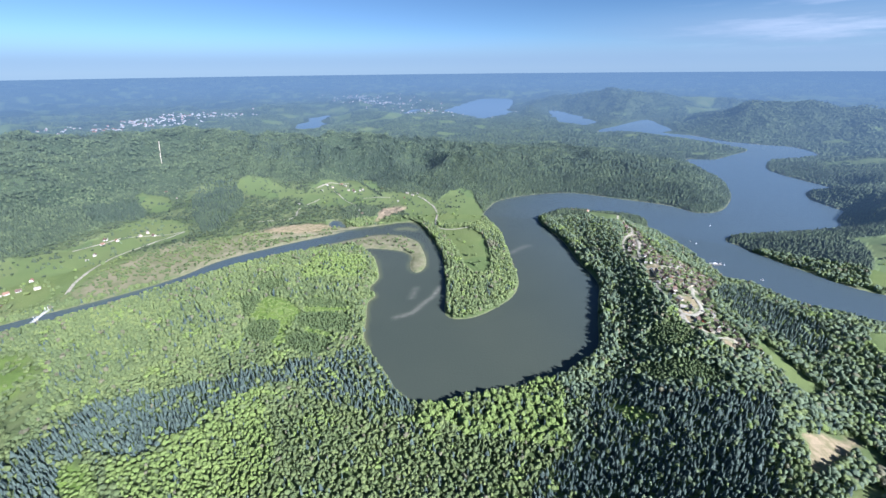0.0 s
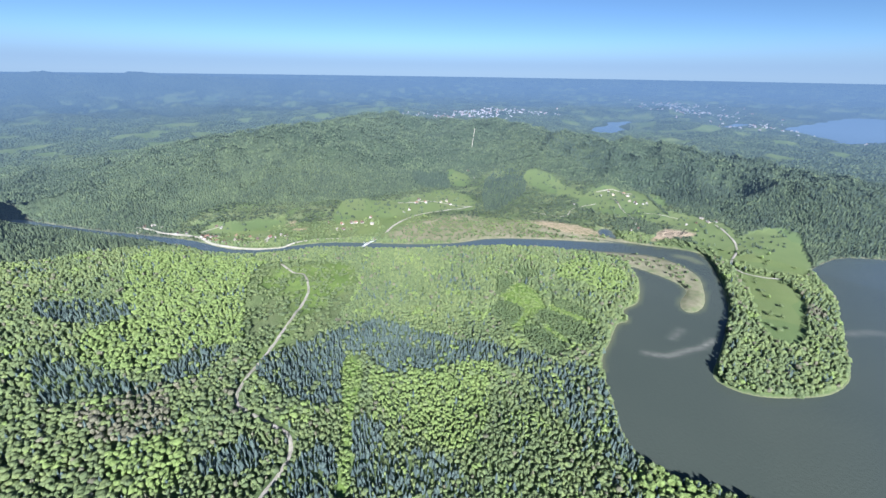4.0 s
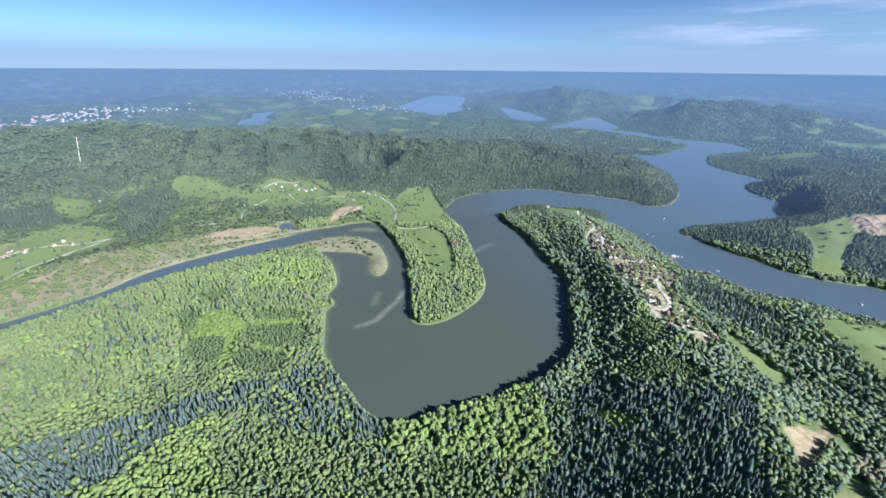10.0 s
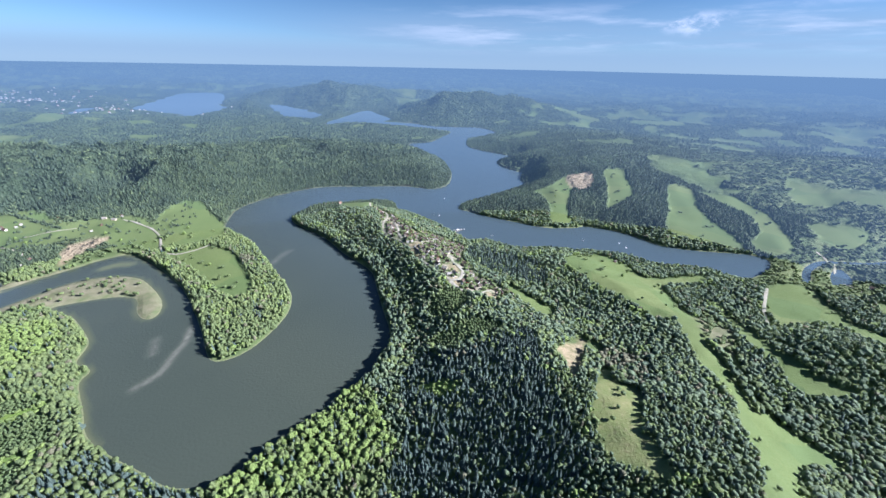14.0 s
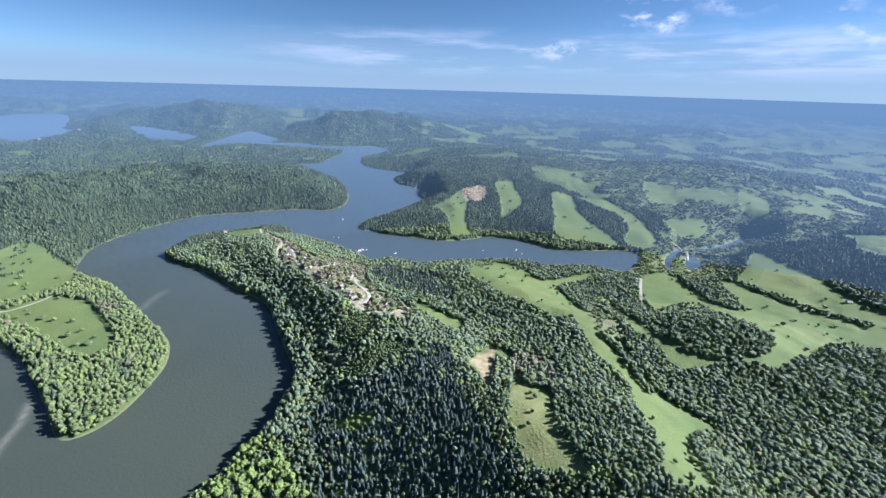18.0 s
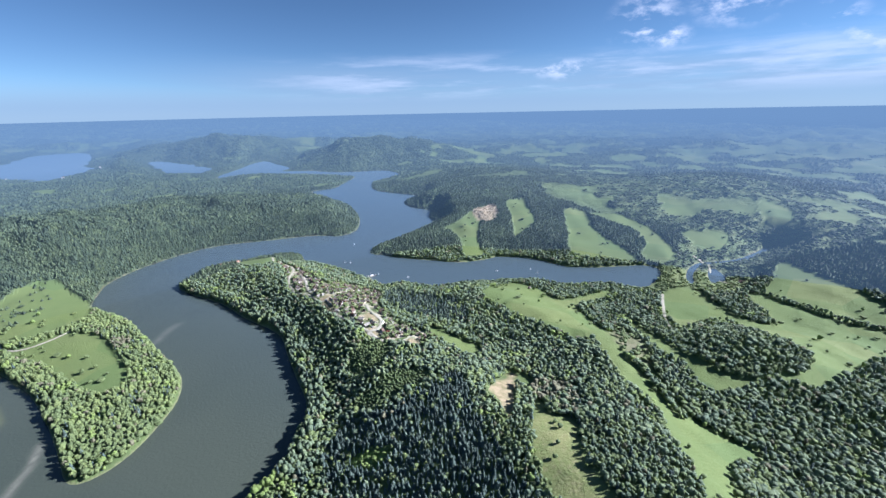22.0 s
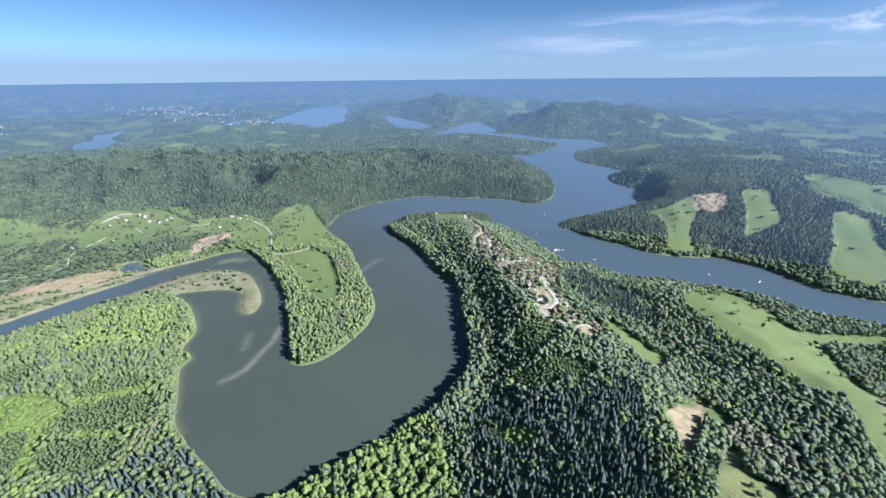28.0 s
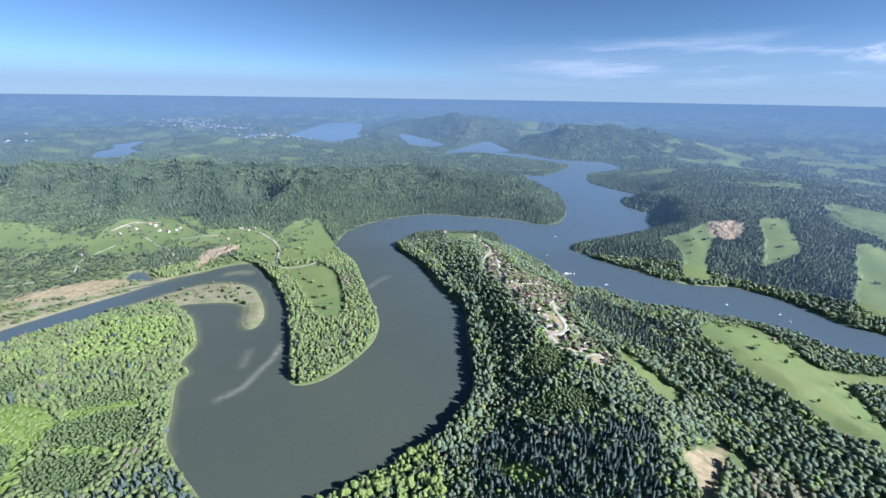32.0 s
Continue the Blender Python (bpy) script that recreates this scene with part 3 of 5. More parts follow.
def blend(t, fac, a, b, how="MIX"):
    """Mixes two colours (sockets or values) by a factor (a socket or a value)."""
    n = t.nodes.new("ShaderNodeMix")
    n.data_type, n.blend_type = "RGBA", how
    for key, value in (("Factor", fac), ("A", a), ("B", b)):
        s = n.inputs[{"Factor": 0, "A": 6, "B": 7}[key]]
        if isinstance(value, bpy.types.NodeSocket):
            t.links.new(value, s)
        else:
            s.default_value = value if key == "Factor" else (*value, 1)
    return n.outputs[2]


def grain(t, size, detail=4.0, rough=0.6, lo=0.35, hi=0.65):
    """Noise over the place, of that size in metres, stretched to 0..1."""
    g = t.nodes.new("ShaderNodeNewGeometry")
    n = node(t, "TexNoise", Scale=1.0 / size, Detail=detail, Roughness=rough)
    t.links.new(g.outputs["Position"], n.inputs["Vector"])
    r = node(t, "MapRange", From_Min=lo, From_Max=hi)
    t.links.new(n.outputs["Fac"], r.inputs["Value"])
    return r.outputs[0]


def bump(t, b, height_socket, strength=0.5, distance=0.3):
    n = node(t, "Bump", Strength=strength, Distance=distance)
    t.links.new(height_socket, n.inputs["Height"])
    t.links.new(n.outputs[0], b.inputs["Normal"])


def haze_amount(t, most=0.92):
    """How much painted blue haze covers a far surface, by the distance from the middle of the plan."""
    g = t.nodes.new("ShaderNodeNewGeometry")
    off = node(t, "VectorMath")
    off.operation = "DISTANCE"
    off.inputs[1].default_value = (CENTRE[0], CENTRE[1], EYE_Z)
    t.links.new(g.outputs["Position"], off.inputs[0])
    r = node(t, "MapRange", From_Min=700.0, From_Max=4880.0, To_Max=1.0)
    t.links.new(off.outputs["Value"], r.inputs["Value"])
    # the painted haze sets in faster towards the sun's side
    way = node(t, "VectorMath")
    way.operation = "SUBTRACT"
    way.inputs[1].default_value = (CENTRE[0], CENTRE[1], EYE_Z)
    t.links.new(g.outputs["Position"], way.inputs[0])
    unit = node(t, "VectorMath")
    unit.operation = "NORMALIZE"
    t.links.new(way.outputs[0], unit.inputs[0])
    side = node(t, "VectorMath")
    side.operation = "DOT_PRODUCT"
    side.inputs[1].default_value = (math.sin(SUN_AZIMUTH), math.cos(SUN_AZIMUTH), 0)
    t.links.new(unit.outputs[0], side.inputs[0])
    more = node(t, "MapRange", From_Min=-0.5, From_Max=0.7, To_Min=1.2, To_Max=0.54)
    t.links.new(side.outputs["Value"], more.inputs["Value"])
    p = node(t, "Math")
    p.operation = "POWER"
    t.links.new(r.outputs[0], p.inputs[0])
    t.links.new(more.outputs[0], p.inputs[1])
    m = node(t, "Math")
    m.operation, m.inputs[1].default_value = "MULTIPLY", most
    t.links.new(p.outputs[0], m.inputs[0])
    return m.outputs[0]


def leafy(name, dark, mid, light, far=False):
    m, t, b = material(name, 0.75)
    g = t.nodes.new("ShaderNodeNewGeometry")
    o = t.nodes.new("ShaderNodeObjectInfo")
    add = node(t, "Math")
    add.operation = "ADD"
    t.links.new(g.outputs["Random Per Island"], add.inputs[0])
    t.links.new(o.outputs["Random"], add.inputs[1])
    wrap = node(t, "Math")
    wrap.operation, wrap.inputs[1].default_value = "FRACT", 1.0
    t.links.new(add.outputs[0], wrap.inputs[0])
    half = node(t, "MapRange", From_Min=0.6, From_Max=1.0)
    t.links.new(wrap.outputs[0], half.inputs["Value"])
    low = node(t, "MapRange", From_Min=0.0, From_Max=0.6)
    t.links.new(wrap.outputs[0], low.inputs["Value"])
    c = blend(t, half.outputs[0], blend(t, low.outputs[0], dark, mid), light)
    c = blend(t, grain(t, 90, 4, 0.6, 0.4, 0.62), blend(t, 0.35, c, dark), blend(t, 0.3, c, light))
    # dark speckle painted in for the shaded gaps between leaf clumps
    c = blend(t, grain(t, 1.9, 4, 0.7, 0.45, 0.9), c, [v * 0.7 for v in dark])
    t.links.new(c, b.inputs["Base Color"])
    bump(t, b, grain(t, 1.8, 4, 0.7), 0.8, 0.6)
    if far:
        add_haze_glow(m, t, b)
    else:
        # leaves let some light through
        thin = t.nodes.new("ShaderNodeBsdfTranslucent")
        t.links.new(c, thin.inputs["Color"])
        mix = node(t, "MixShader", Fac=0.14)
        t.links.new(b.outputs[0], mix.inputs[1])
        t.links.new(thin.outputs[0], mix.inputs[2])
        t.links.new(mix.outputs[0], t.nodes["Material Output"].inputs["Surface"])
    return m


# emission colour of the painted haze
HAZE_GLOW = (0.072, 0.115, 0.166, 1)


def add_haze_glow(m, t, b, air=HAZE_GLOW, most=0.92):
    """Paints haze on a far surface: blue emission mixed in by distance."""
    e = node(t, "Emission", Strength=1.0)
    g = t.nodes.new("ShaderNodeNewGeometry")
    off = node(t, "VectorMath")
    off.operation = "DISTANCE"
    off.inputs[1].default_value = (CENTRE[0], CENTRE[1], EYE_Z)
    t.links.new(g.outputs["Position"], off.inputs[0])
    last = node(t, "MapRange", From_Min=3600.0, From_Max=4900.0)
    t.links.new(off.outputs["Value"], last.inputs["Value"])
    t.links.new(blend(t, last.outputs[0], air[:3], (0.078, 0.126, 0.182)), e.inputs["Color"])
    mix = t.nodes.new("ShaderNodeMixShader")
    t.links.new(haze_amount(t, most), mix.inputs[0])
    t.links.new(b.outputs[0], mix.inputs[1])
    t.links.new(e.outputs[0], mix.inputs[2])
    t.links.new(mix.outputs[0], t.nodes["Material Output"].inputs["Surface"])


LEAF = leafy("broadleaf_foliage", (0.114, 0.152, 0.068), (0.164, 0.213, 0.082), (0.212, 0.260, 0.089))
# the needles' extra blue stands in for haze
NEEDLE = leafy("conifer_foliage", (0.068, 0.099, 0.090), (0.103, 0.144, 0.120), (0.142, 0.187, 0.144))
YOUNG_LEAF = leafy("young_foliage", (0.099, 0.140, 0.063), (0.137, 0.189, 0.075), (0.177, 0.225, 0.086))
FRESH_LEAF = leafy("fresh_undergrowth", (0.172, 0.237, 0.071), (0.211, 0.284, 0.081), (0.242, 0.313, 0.092))
# both far foliages have haze mixed in as emission
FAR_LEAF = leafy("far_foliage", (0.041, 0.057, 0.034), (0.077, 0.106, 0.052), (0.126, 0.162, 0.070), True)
# greens of the eastern woods, made bluer and lighter for haze and sky fill
DEEP_LEAF = leafy("hazy_green_foliage", (0.114, 0.158, 0.106), (0.168, 0.221, 0.129), (0.226, 0.281, 0.140))
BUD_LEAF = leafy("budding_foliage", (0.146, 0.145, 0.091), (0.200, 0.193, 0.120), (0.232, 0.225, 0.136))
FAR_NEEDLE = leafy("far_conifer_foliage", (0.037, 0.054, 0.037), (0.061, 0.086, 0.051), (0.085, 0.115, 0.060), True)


def ground_material(far):
    m, t, b = material("far_ground" if far else "ground", 0.9)

    def weight(name):
        a = t.nodes.new("ShaderNodeAttribute")
        a.attribute_name = name
        return a.outputs["Fac"]

    floor = blend(t, grain(t, 30), (0.085, 0.12, 0.045), (0.125, 0.17, 0.058))
    if far:
        floor = blend(t, grain(t, 34, 5, 0.7), (0.05, 0.07, 0.038), (0.1, 0.128, 0.056))
        floor = blend(t, grain(t, 420, 3, 0.5, 0.4, 0.7), floor, (0.04, 0.062, 0.034))
    grass = blend(t, grain(t, 45, 5), (0.112, 0.152, 0.05), (0.148, 0.186, 0.062))
    grass = blend(t, grain(t, 3.5, 4), grass, (0.125, 0.168, 0.054))
    strip = t.nodes.new("ShaderNodeNewGeometry")
    plots = node(t, "TexVoronoi", Scale=1.0 / 75)
    t.links.new(strip.outputs["Position"], plots.inputs["Vector"])
    tone = node(t, "SeparateColor")
    t.links.new(plots.outputs["Color"], tone.inputs[0])
    grass = blend(t, tone.outputs[0], grass, blend(t, tone.outputs[1], (0.155, 0.184, 0.066), (0.1, 0.15, 0.052)))
    dry = blend(t, grain(t, 25, 5), (0.215, 0.22, 0.088), (0.165, 0.2, 0.068))
    dry = blend(t, grain(t, 4, 4, 0.6, 0.5, 0.8), dry, (0.27, 0.24, 0.125))
    grass = blend(t, weight("dry"), grass, dry)
    scrub = blend(t, grain(t, 22, 5), (0.15, 0.16, 0.08), (0.25, 0.225, 0.145))
    clear = blend(t, grain(t, 14, 4), (0.12, 0.19, 0.038), (0.18, 0.255, 0.055))
    earth = blend(t, grain(t, 9, 4), (0.31, 0.245, 0.15), (0.35, 0.28, 0.18))
    sand = blend(t, grain(t, 7, 4), (0.38, 0.3, 0.19), (0.2, 0.18, 0.09))
    yard = blend(t, grain(t, 11, 5, 0.6, 0.44, 0.62), (0.1, 0.14, 0.05), (0.4, 0.35, 0.26))
    rough = blend(t, grain(t, 60, 5, 0.6, 0.4, 0.6), (0.095, 0.13, 0.048), (0.15, 0.178, 0.075))
    c = blend(t, weight("open"), floor, rough)
    c = blend(t, weight("meadow"), c, grass)
    c = blend(t, weight("clearing"), c, clear)
    c = blend(t, weight("scrub"), c, scrub)
    c = blend(t, weight("village"), c, yard)
    c = blend(t, weight("ploughed"), c, earth)
    c = blend(t, weight("bare"), c, sand)
    c = blend(t, weight("strand"), c, (0.3, 0.27, 0.17))
    t.links.new(c, b.inputs["Base Color"])
    if far:
        flat = node(t, "MapRange", To_Min=1.0, To_Max=0.0)
        t.links.new(weight("meadow"), flat.inputs["Value"])
        lump = node(t, "Math")
        lump.operation = "MULTIPLY"
        t.links.new(grain(t, 26, 5), lump.inputs[0])
        t.links.new(flat.outputs[0], lump.inputs[1])
        bump(t, b, lump.outputs[0], 1.0, 7.0)
        # haze painted on the land beyond 900 m
        add_haze_glow(m, t, b)
    else:
        bump(t, b, grain(t, 2.5, 5), 0.6, 0.5)
    return m


def water_material(far):
    m, t, b = material("far_water" if far else "lake_water", 0.1)
    b.inputs["Specular IOR Level"].default_value = 0.5
    b.inputs["IOR"].default_value = 1.38
    c = blend(t, grain(t, 260, 3, 0.5, 0.3, 0.7), (0.054, 0.067, 0.052), (0.068, 0.08, 0.06))
    # reflected sky blue, put into the base colour
    a = t.nodes.new("ShaderNodeAttribute")
    a.attribute_name = "bluish"
    c = blend(t, a.outputs["Fac"], c, (0.068, 0.095, 0.108))
    a = t.nodes.new("ShaderNodeAttribute")
    a.attribute_name = "silt"
    c = blend(t, a.outputs["Fac"], c, (0.26, 0.25, 0.2))
    a = t.nodes.new("ShaderNodeAttribute")
    a.attribute_name = "shallow"
    c = blend(t, a.outputs["Fac"], c, (0.16, 0.17, 0.08))
    t.links.new(c, b.inputs["Base Color"])
    bump(t, b, grain(t, 3.0, 4), 0.3, 0.4)
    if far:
        # a brighter haze glow, which also stands in for reflected sky
        add_haze_glow(m, t, b, (0.11, 0.168, 0.235, 1), 1.0)
    return m


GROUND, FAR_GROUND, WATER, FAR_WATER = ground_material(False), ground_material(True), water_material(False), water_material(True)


# ---- the land ----
def mesh_from(name, verts, faces, mats, attrs=None, index=None, smooth=False):
    """A mesh object from arrays: faces all of one size."""
    me = bpy.data.meshes.new(name)
    verts, faces = np.asarray(verts, np.float32), np.asarray(faces, np.int32)
    me.vertices.add(len(verts))
    me.vertices.foreach_set("co", verts.ravel())
    n = faces.shape[1]
    me.loops.add(faces.size)
    me.loops.foreach_set("vertex_index", faces.ravel())
    me.polygons.add(len(faces))
    me.polygons.foreach_set("loop_start", np.arange(0, faces.size, n, dtype=np.int32))
    for m in mats:
        me.materials.append(m)
    if index is not None:
        me.polygons.foreach_set("material_index", np.asarray(index, np.int32))
    me.polygons.foreach_set("use_smooth", np.full(len(faces), smooth))
    for key, values in (attrs or {}).items():
        a = me.attributes.new(key, "FLOAT", "POINT")
        a.data.foreach_set("value", np.asarray(values, np.float32))
    me.update()
    me.validate()
    return new(name, me)


def polar(radii, angles):
    """Places on rings about the middle of the plan, and the quads between them. Angles in degrees from +y to the left."""
    a = np.radians(angles)
    ring = np.stack([-np.sin(a), np.cos(a)], 1)
    xy = CENTRE + radii[:, None, None] * ring[None]
    n, k = len(radii), len(angles)
    i, j = np.meshgrid(np.arange(n - 1), np.arange(k), indexing="ij")
    q = np.stack([i * k + j, i * k + (j + 1) % k, (i + 1) * k + (j + 1) % k, (i + 1) * k + j], -1).reshape(-1, 4)
    return xy.reshape(-1, 2), q[:, ::-1]


def rings_out(first, last, least, share):
    r = [first]
    while r[-1] < last:
        r.append(r[-1] + max(least, r[-1] * share))
    return np.array(r)


ANGLES = np.r_[np.arange(-102, 104, 0.28), np.arange(104, 258, 3.0)]


def far_fields(xy, d, r):
    """How far each place is open fields: patches in the distance, more of them in the wide valley to the east."""
    east = step(xy[:, 0], 900, 1150) * step(-xy[:, 1], -1500, -1100)
    far = step(waves(xy, 420, 21) + 0.5 * waves(xy, 2600, 22) + 0.5 * east + 0.16 * step(r, 2400, 3400), 0.42, 0.52)
    return far * np.maximum(step(r, 1500, 2200), east) * step(d, 30, 80) * (1 - step(lift(xy), 45, 70))


def build_ground():
    split = 900.0
    radii = np.r_[0.02, 30.0, 60.0, 85.0, rings_out(110, split, 3.6, 0.0078)]
    for name, rr, mat, label in (
        ("ground", radii, GROUND, "rolling green land of woods, meadows and lake shores"),
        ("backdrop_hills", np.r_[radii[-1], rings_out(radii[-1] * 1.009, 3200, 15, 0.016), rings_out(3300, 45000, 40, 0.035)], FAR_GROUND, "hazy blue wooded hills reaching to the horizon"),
    ):
        xy, quads = polar(rr, ANGLES)
        z = height(xy)
        attrs = {}
        for key, soft in (("meadow", 3), ("clearing", 5), ("scrub", 12), ("open", 25), ("village", 6), ("ploughed", 2), ("bare", 4), ("dry", 20)):
            ragged = 0.0 if key in ("road", "ploughed") else 2.6 * soft ** 0.5 * waves(xy, 30, 61, 3)
            attrs[key] = 1 - step(inside(key, xy) + ragged, -soft, soft)
        attrs["clearing"] = np.maximum(attrs["clearing"], (1 - step(inside("heath", xy) + 6 * waves(xy, 40, 62), -22, 14)) * (0.75 + 0.3 * waves(xy, 45, 63)))
        d = shore(xy)
        r = np.hypot(*(xy - CENTRE).T)
        attrs["strand"] = (1 - step(d, 0.5, 2.2)) * (r < 2500) * 0.45
        # far clearings and fields
        attrs["meadow"] = np.maximum(attrs["meadow"], far_fields(xy, d, r))
        ob = mesh_from(name, drawn_in(np.c_[xy, z]), quads, [mat], attrs, smooth=True)
        tagged(ob, label, "land", kind="structure")


# pale plumes of silt that drift in the lake: strength, breadth and line
SILT = [
    (0.55, 4.0, [(-170, 473), (-151, 487), (-144, 501), (-137, 522), (-128, 544), (-125, 571)]),
    (0.3, 5.0, [(-161, 531), (-162, 562)]),
    (0.3, 6.0, [(-15, 730), (2, 757), (17, 772)]),
]


def build_water():
    near = np.r_[60.0, rings_out(120, 900, 5.5, 0.0)]
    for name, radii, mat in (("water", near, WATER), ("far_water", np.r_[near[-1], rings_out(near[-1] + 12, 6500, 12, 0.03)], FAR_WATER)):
        xy, quads = polar(radii, np.r_[np.arange(-100, 102, 0.6), np.arange(102, 260, 4.0)])
        silt = np.zeros(len(xy))
        for strength, breadth, line in SILT:
            silt = np.maximum(silt, strength * np.exp(-((line_distance(xy, rounded(line, False)) / breadth) ** 2)))
        silt *= 0.8 + 0.4 * waves(xy, 14, 51)
        shallow = 0.75 * np.exp(-((line_distance(xy, np.array([(-270, 816), (-253, 824), (-235, 818)])) / 9) ** 2))
        shallow = np.maximum(shallow, 0.5 * step(shore(xy), -7, 0) * (xy[:, 0] < -150) * (xy[:, 1] > 400))
        # bluer water: the channel's own tone, plus sky reflection painted on lake and river
        bluish = np.maximum(step(xy[:, 0] + 0.35 * (xy[:, 1] - 700), -120, 420), 0.9 * step(-xy[:, 0], 300, 460))
        attrs = {"silt": np.clip(silt, 0, 1), "shallow": shallow, "bluish": bluish}
        ob = mesh_from(name, drawn_in(np.c_[xy, np.zeros(len(xy))]), quads, [mat], attrs, smooth=True)
        tagged(ob, "calm grey-blue lake and river water with pale silt plumes", "water", kind="structure")


def build_roads():
    """Each track and lane as a thin ribbon that lies on the land."""
    m, t, b = material("gravel_track", 0.9)
    c = blend(t, grain(t, 5, 3), (0.4, 0.37, 0.3), (0.29, 0.27, 0.21))
    t.links.new(blend(t, grain(t, 28, 4, 0.6, 0.45, 0.8), c, (0.2, 0.21, 0.12)), b.inputs["Base Color"])
    for name, (breadth, points) in ROADS.items():
        line = rounded(points, False, 6)
        steps = [line[0]]
        for p in line[1:]:
            k = max(1, int(np.hypot(*(p - steps[-1])) / 4))
            steps += [steps[-1] + (p - steps[-1]) * i / k for i in range(1, k + 1)]
        line = np.array(steps)
        way = np.gradient(line, axis=0)
        way /= np.maximum(np.hypot(*way.T), 1e-6)[:, None]
        side = np.stack([-way[:, 1], way[:, 0]], 1)
        half = 0.5 * breadth * (1 + 0.22 * waves(line, 18, 71))[:, None]
        across = [line - side * half, line - side * half * 0.4, line + side * half * 0.4, line + side * half]
        lift_by = 0.45 + np.hypot(*(line - CENTRE).T) * 0.0008
        verts = np.stack([np.c_[p, height(p) + lift_by - (0.35 if i in (0, 3) else 0)] for i, p in enumerate(across)], 1).reshape(-1, 3)
        i, j = np.meshgrid(np.arange(len(line) - 1) * 4, np.arange(3), indexing="ij")
        q = np.stack([i + j, i + j + 1, i + j + 5, i + j + 4], -1).reshape(-1, 4)
        ob = mesh_from("road", verts, q[:, ::-1], [m], smooth=True)
        tagged(ob, "pale gravel lane running over the land", "road", kind="structure")


build_ground()
build_water()
build_roads()

# ---- trees ----
RNG = np.random.RandomState(7)
G = (1 + 5**0.5) / 2
ICO = np.array([(-1, G, 0), (1, G, 0), (-1, -G, 0), (1, -G, 0), (0, -1, G), (0, 1, G), (0, -1, -G), (0, 1, -G), (G, 0, -1), (G, 0, 1), (-G, 0, -1), (-G, 0, 1)]) / (1 + G * G) ** 0.5
ICO_F = np.array([(0, 11, 5), (0, 5, 1), (0, 1, 7), (0, 7, 10), (0, 10, 11), (1, 5, 9), (5, 11, 4), (11, 10, 2), (10, 7, 6), (7, 1, 8), (3, 9, 4), (3, 4, 2), (3, 2, 6), (3, 6, 8), (3, 8, 9), (4, 9, 5), (2, 4, 11), (6, 2, 10), (8, 6, 7), (9, 8, 1)])


def broadleaf_crown(blobs, seed):
    """A crown of unit height and breadth, of several uneven clumps."""
    rng = np.random.RandomState(seed)
    v, f = [], []
    for k in range(blobs):
        if blobs == 1:
            c, r = np.array([0, 0, 0.72]), np.array([0.5, 0.5, 0.3])
        else:
            a = 2 * np.pi * k / (blobs - 1) + rng.uniform(-0.4, 0.4)
            top = k == blobs - 1
            c = np.array([0.05, 0, 0.72]) if top else np.array([0.24 * np.cos(a), 0.24 * np.sin(a), rng.uniform(0.45, 0.68)])
            r = np.array([0.34, 0.34, 0.27]) * rng.uniform(0.75, 1.15)
        f.append(ICO_F + 12 * k)
        turn = rng.normal(size=(3, 3))
        turn = np.linalg.qr(turn)[0]
        ball = (ICO @ turn) * rng.uniform(0.62, 1.26, (12, 1))
        ball[:, 2] = np.where(ball[:, 2] < 0, ball[:, 2] * 1.6, ball[:, 2])
        v.append(c + ball * r)
    return np.vstack(v), np.vstack(f)


def conifer_crown(tiers, sides, seed):
    rng = np.random.RandomState(seed)
    v, f = [], []
    for k in range(tiers):
        z0, z1 = 0.1 + 0.8 * k / tiers, min(1.0, 0.1 + 0.8 * (k + 1) / tiers + 0.22)
        r = 0.5 * (1 - 0.82 * k / tiers)
        n = len(v)
        v.append((rng.uniform(-0.02, 0.02), rng.uniform(-0.02, 0.02), 1.0 if k == tiers - 1 else z1))
        for s in range(sides):
            a = 2 * np.pi * (s + 0.5 * (k % 2)) / sides
            q = r * rng.uniform(0.75, 1.15)
            v.append((q * np.cos(a), q * np.sin(a), z0 + rng.uniform(-0.05, 0.05)))
        f += [(n, n + 1 + s, n + 1 + (s + 1) % sides) for s in range(sides)]
    return np.array(v), np.array(f)


def grove(name, spots, sizes, templates, mat, label, category="trees", smooth=True):
    """Many crowns joined into one mesh: spots x, y, z and sizes breadth, height."""
    if not len(spots):
        return
    which = RNG.randint(len(templates), size=len(spots))
    turn = RNG.uniform(0, 2 * np.pi, len(spots))
    verts, faces, base = [], [], 0
    for k, (tv, tf) in enumerate(templates):
        pick = which == k
        p, s, a = spots[pick], sizes[pick], turn[pick]
        if not len(p):
            continue
        c, w = np.cos(a)[:, None], np.sin(a)[:, None]
        x = (tv[None, :, 0] * c - tv[None, :, 1] * w) * s[:, :1] + p[:, :1]
        y = (tv[None, :, 0] * w + tv[None, :, 1] * c) * s[:, :1] + p[:, 1:2]
        z = tv[None, :, 2] * s[:, 1:] + p[:, 2:]
        verts.append(np.stack([x, y, z], -1).reshape(-1, 3))
        faces.append((tf[None] + (base + np.arange(len(p)) * len(tv))[:, None, None]).reshape(-1, 3))
        base += len(p) * len(tv)
    ob = mesh_from(name, drawn_in(np.vstack(verts)), np.vstack(faces), [mat], smooth=smooth)
    tagged(ob, label, category, kind="stuff")


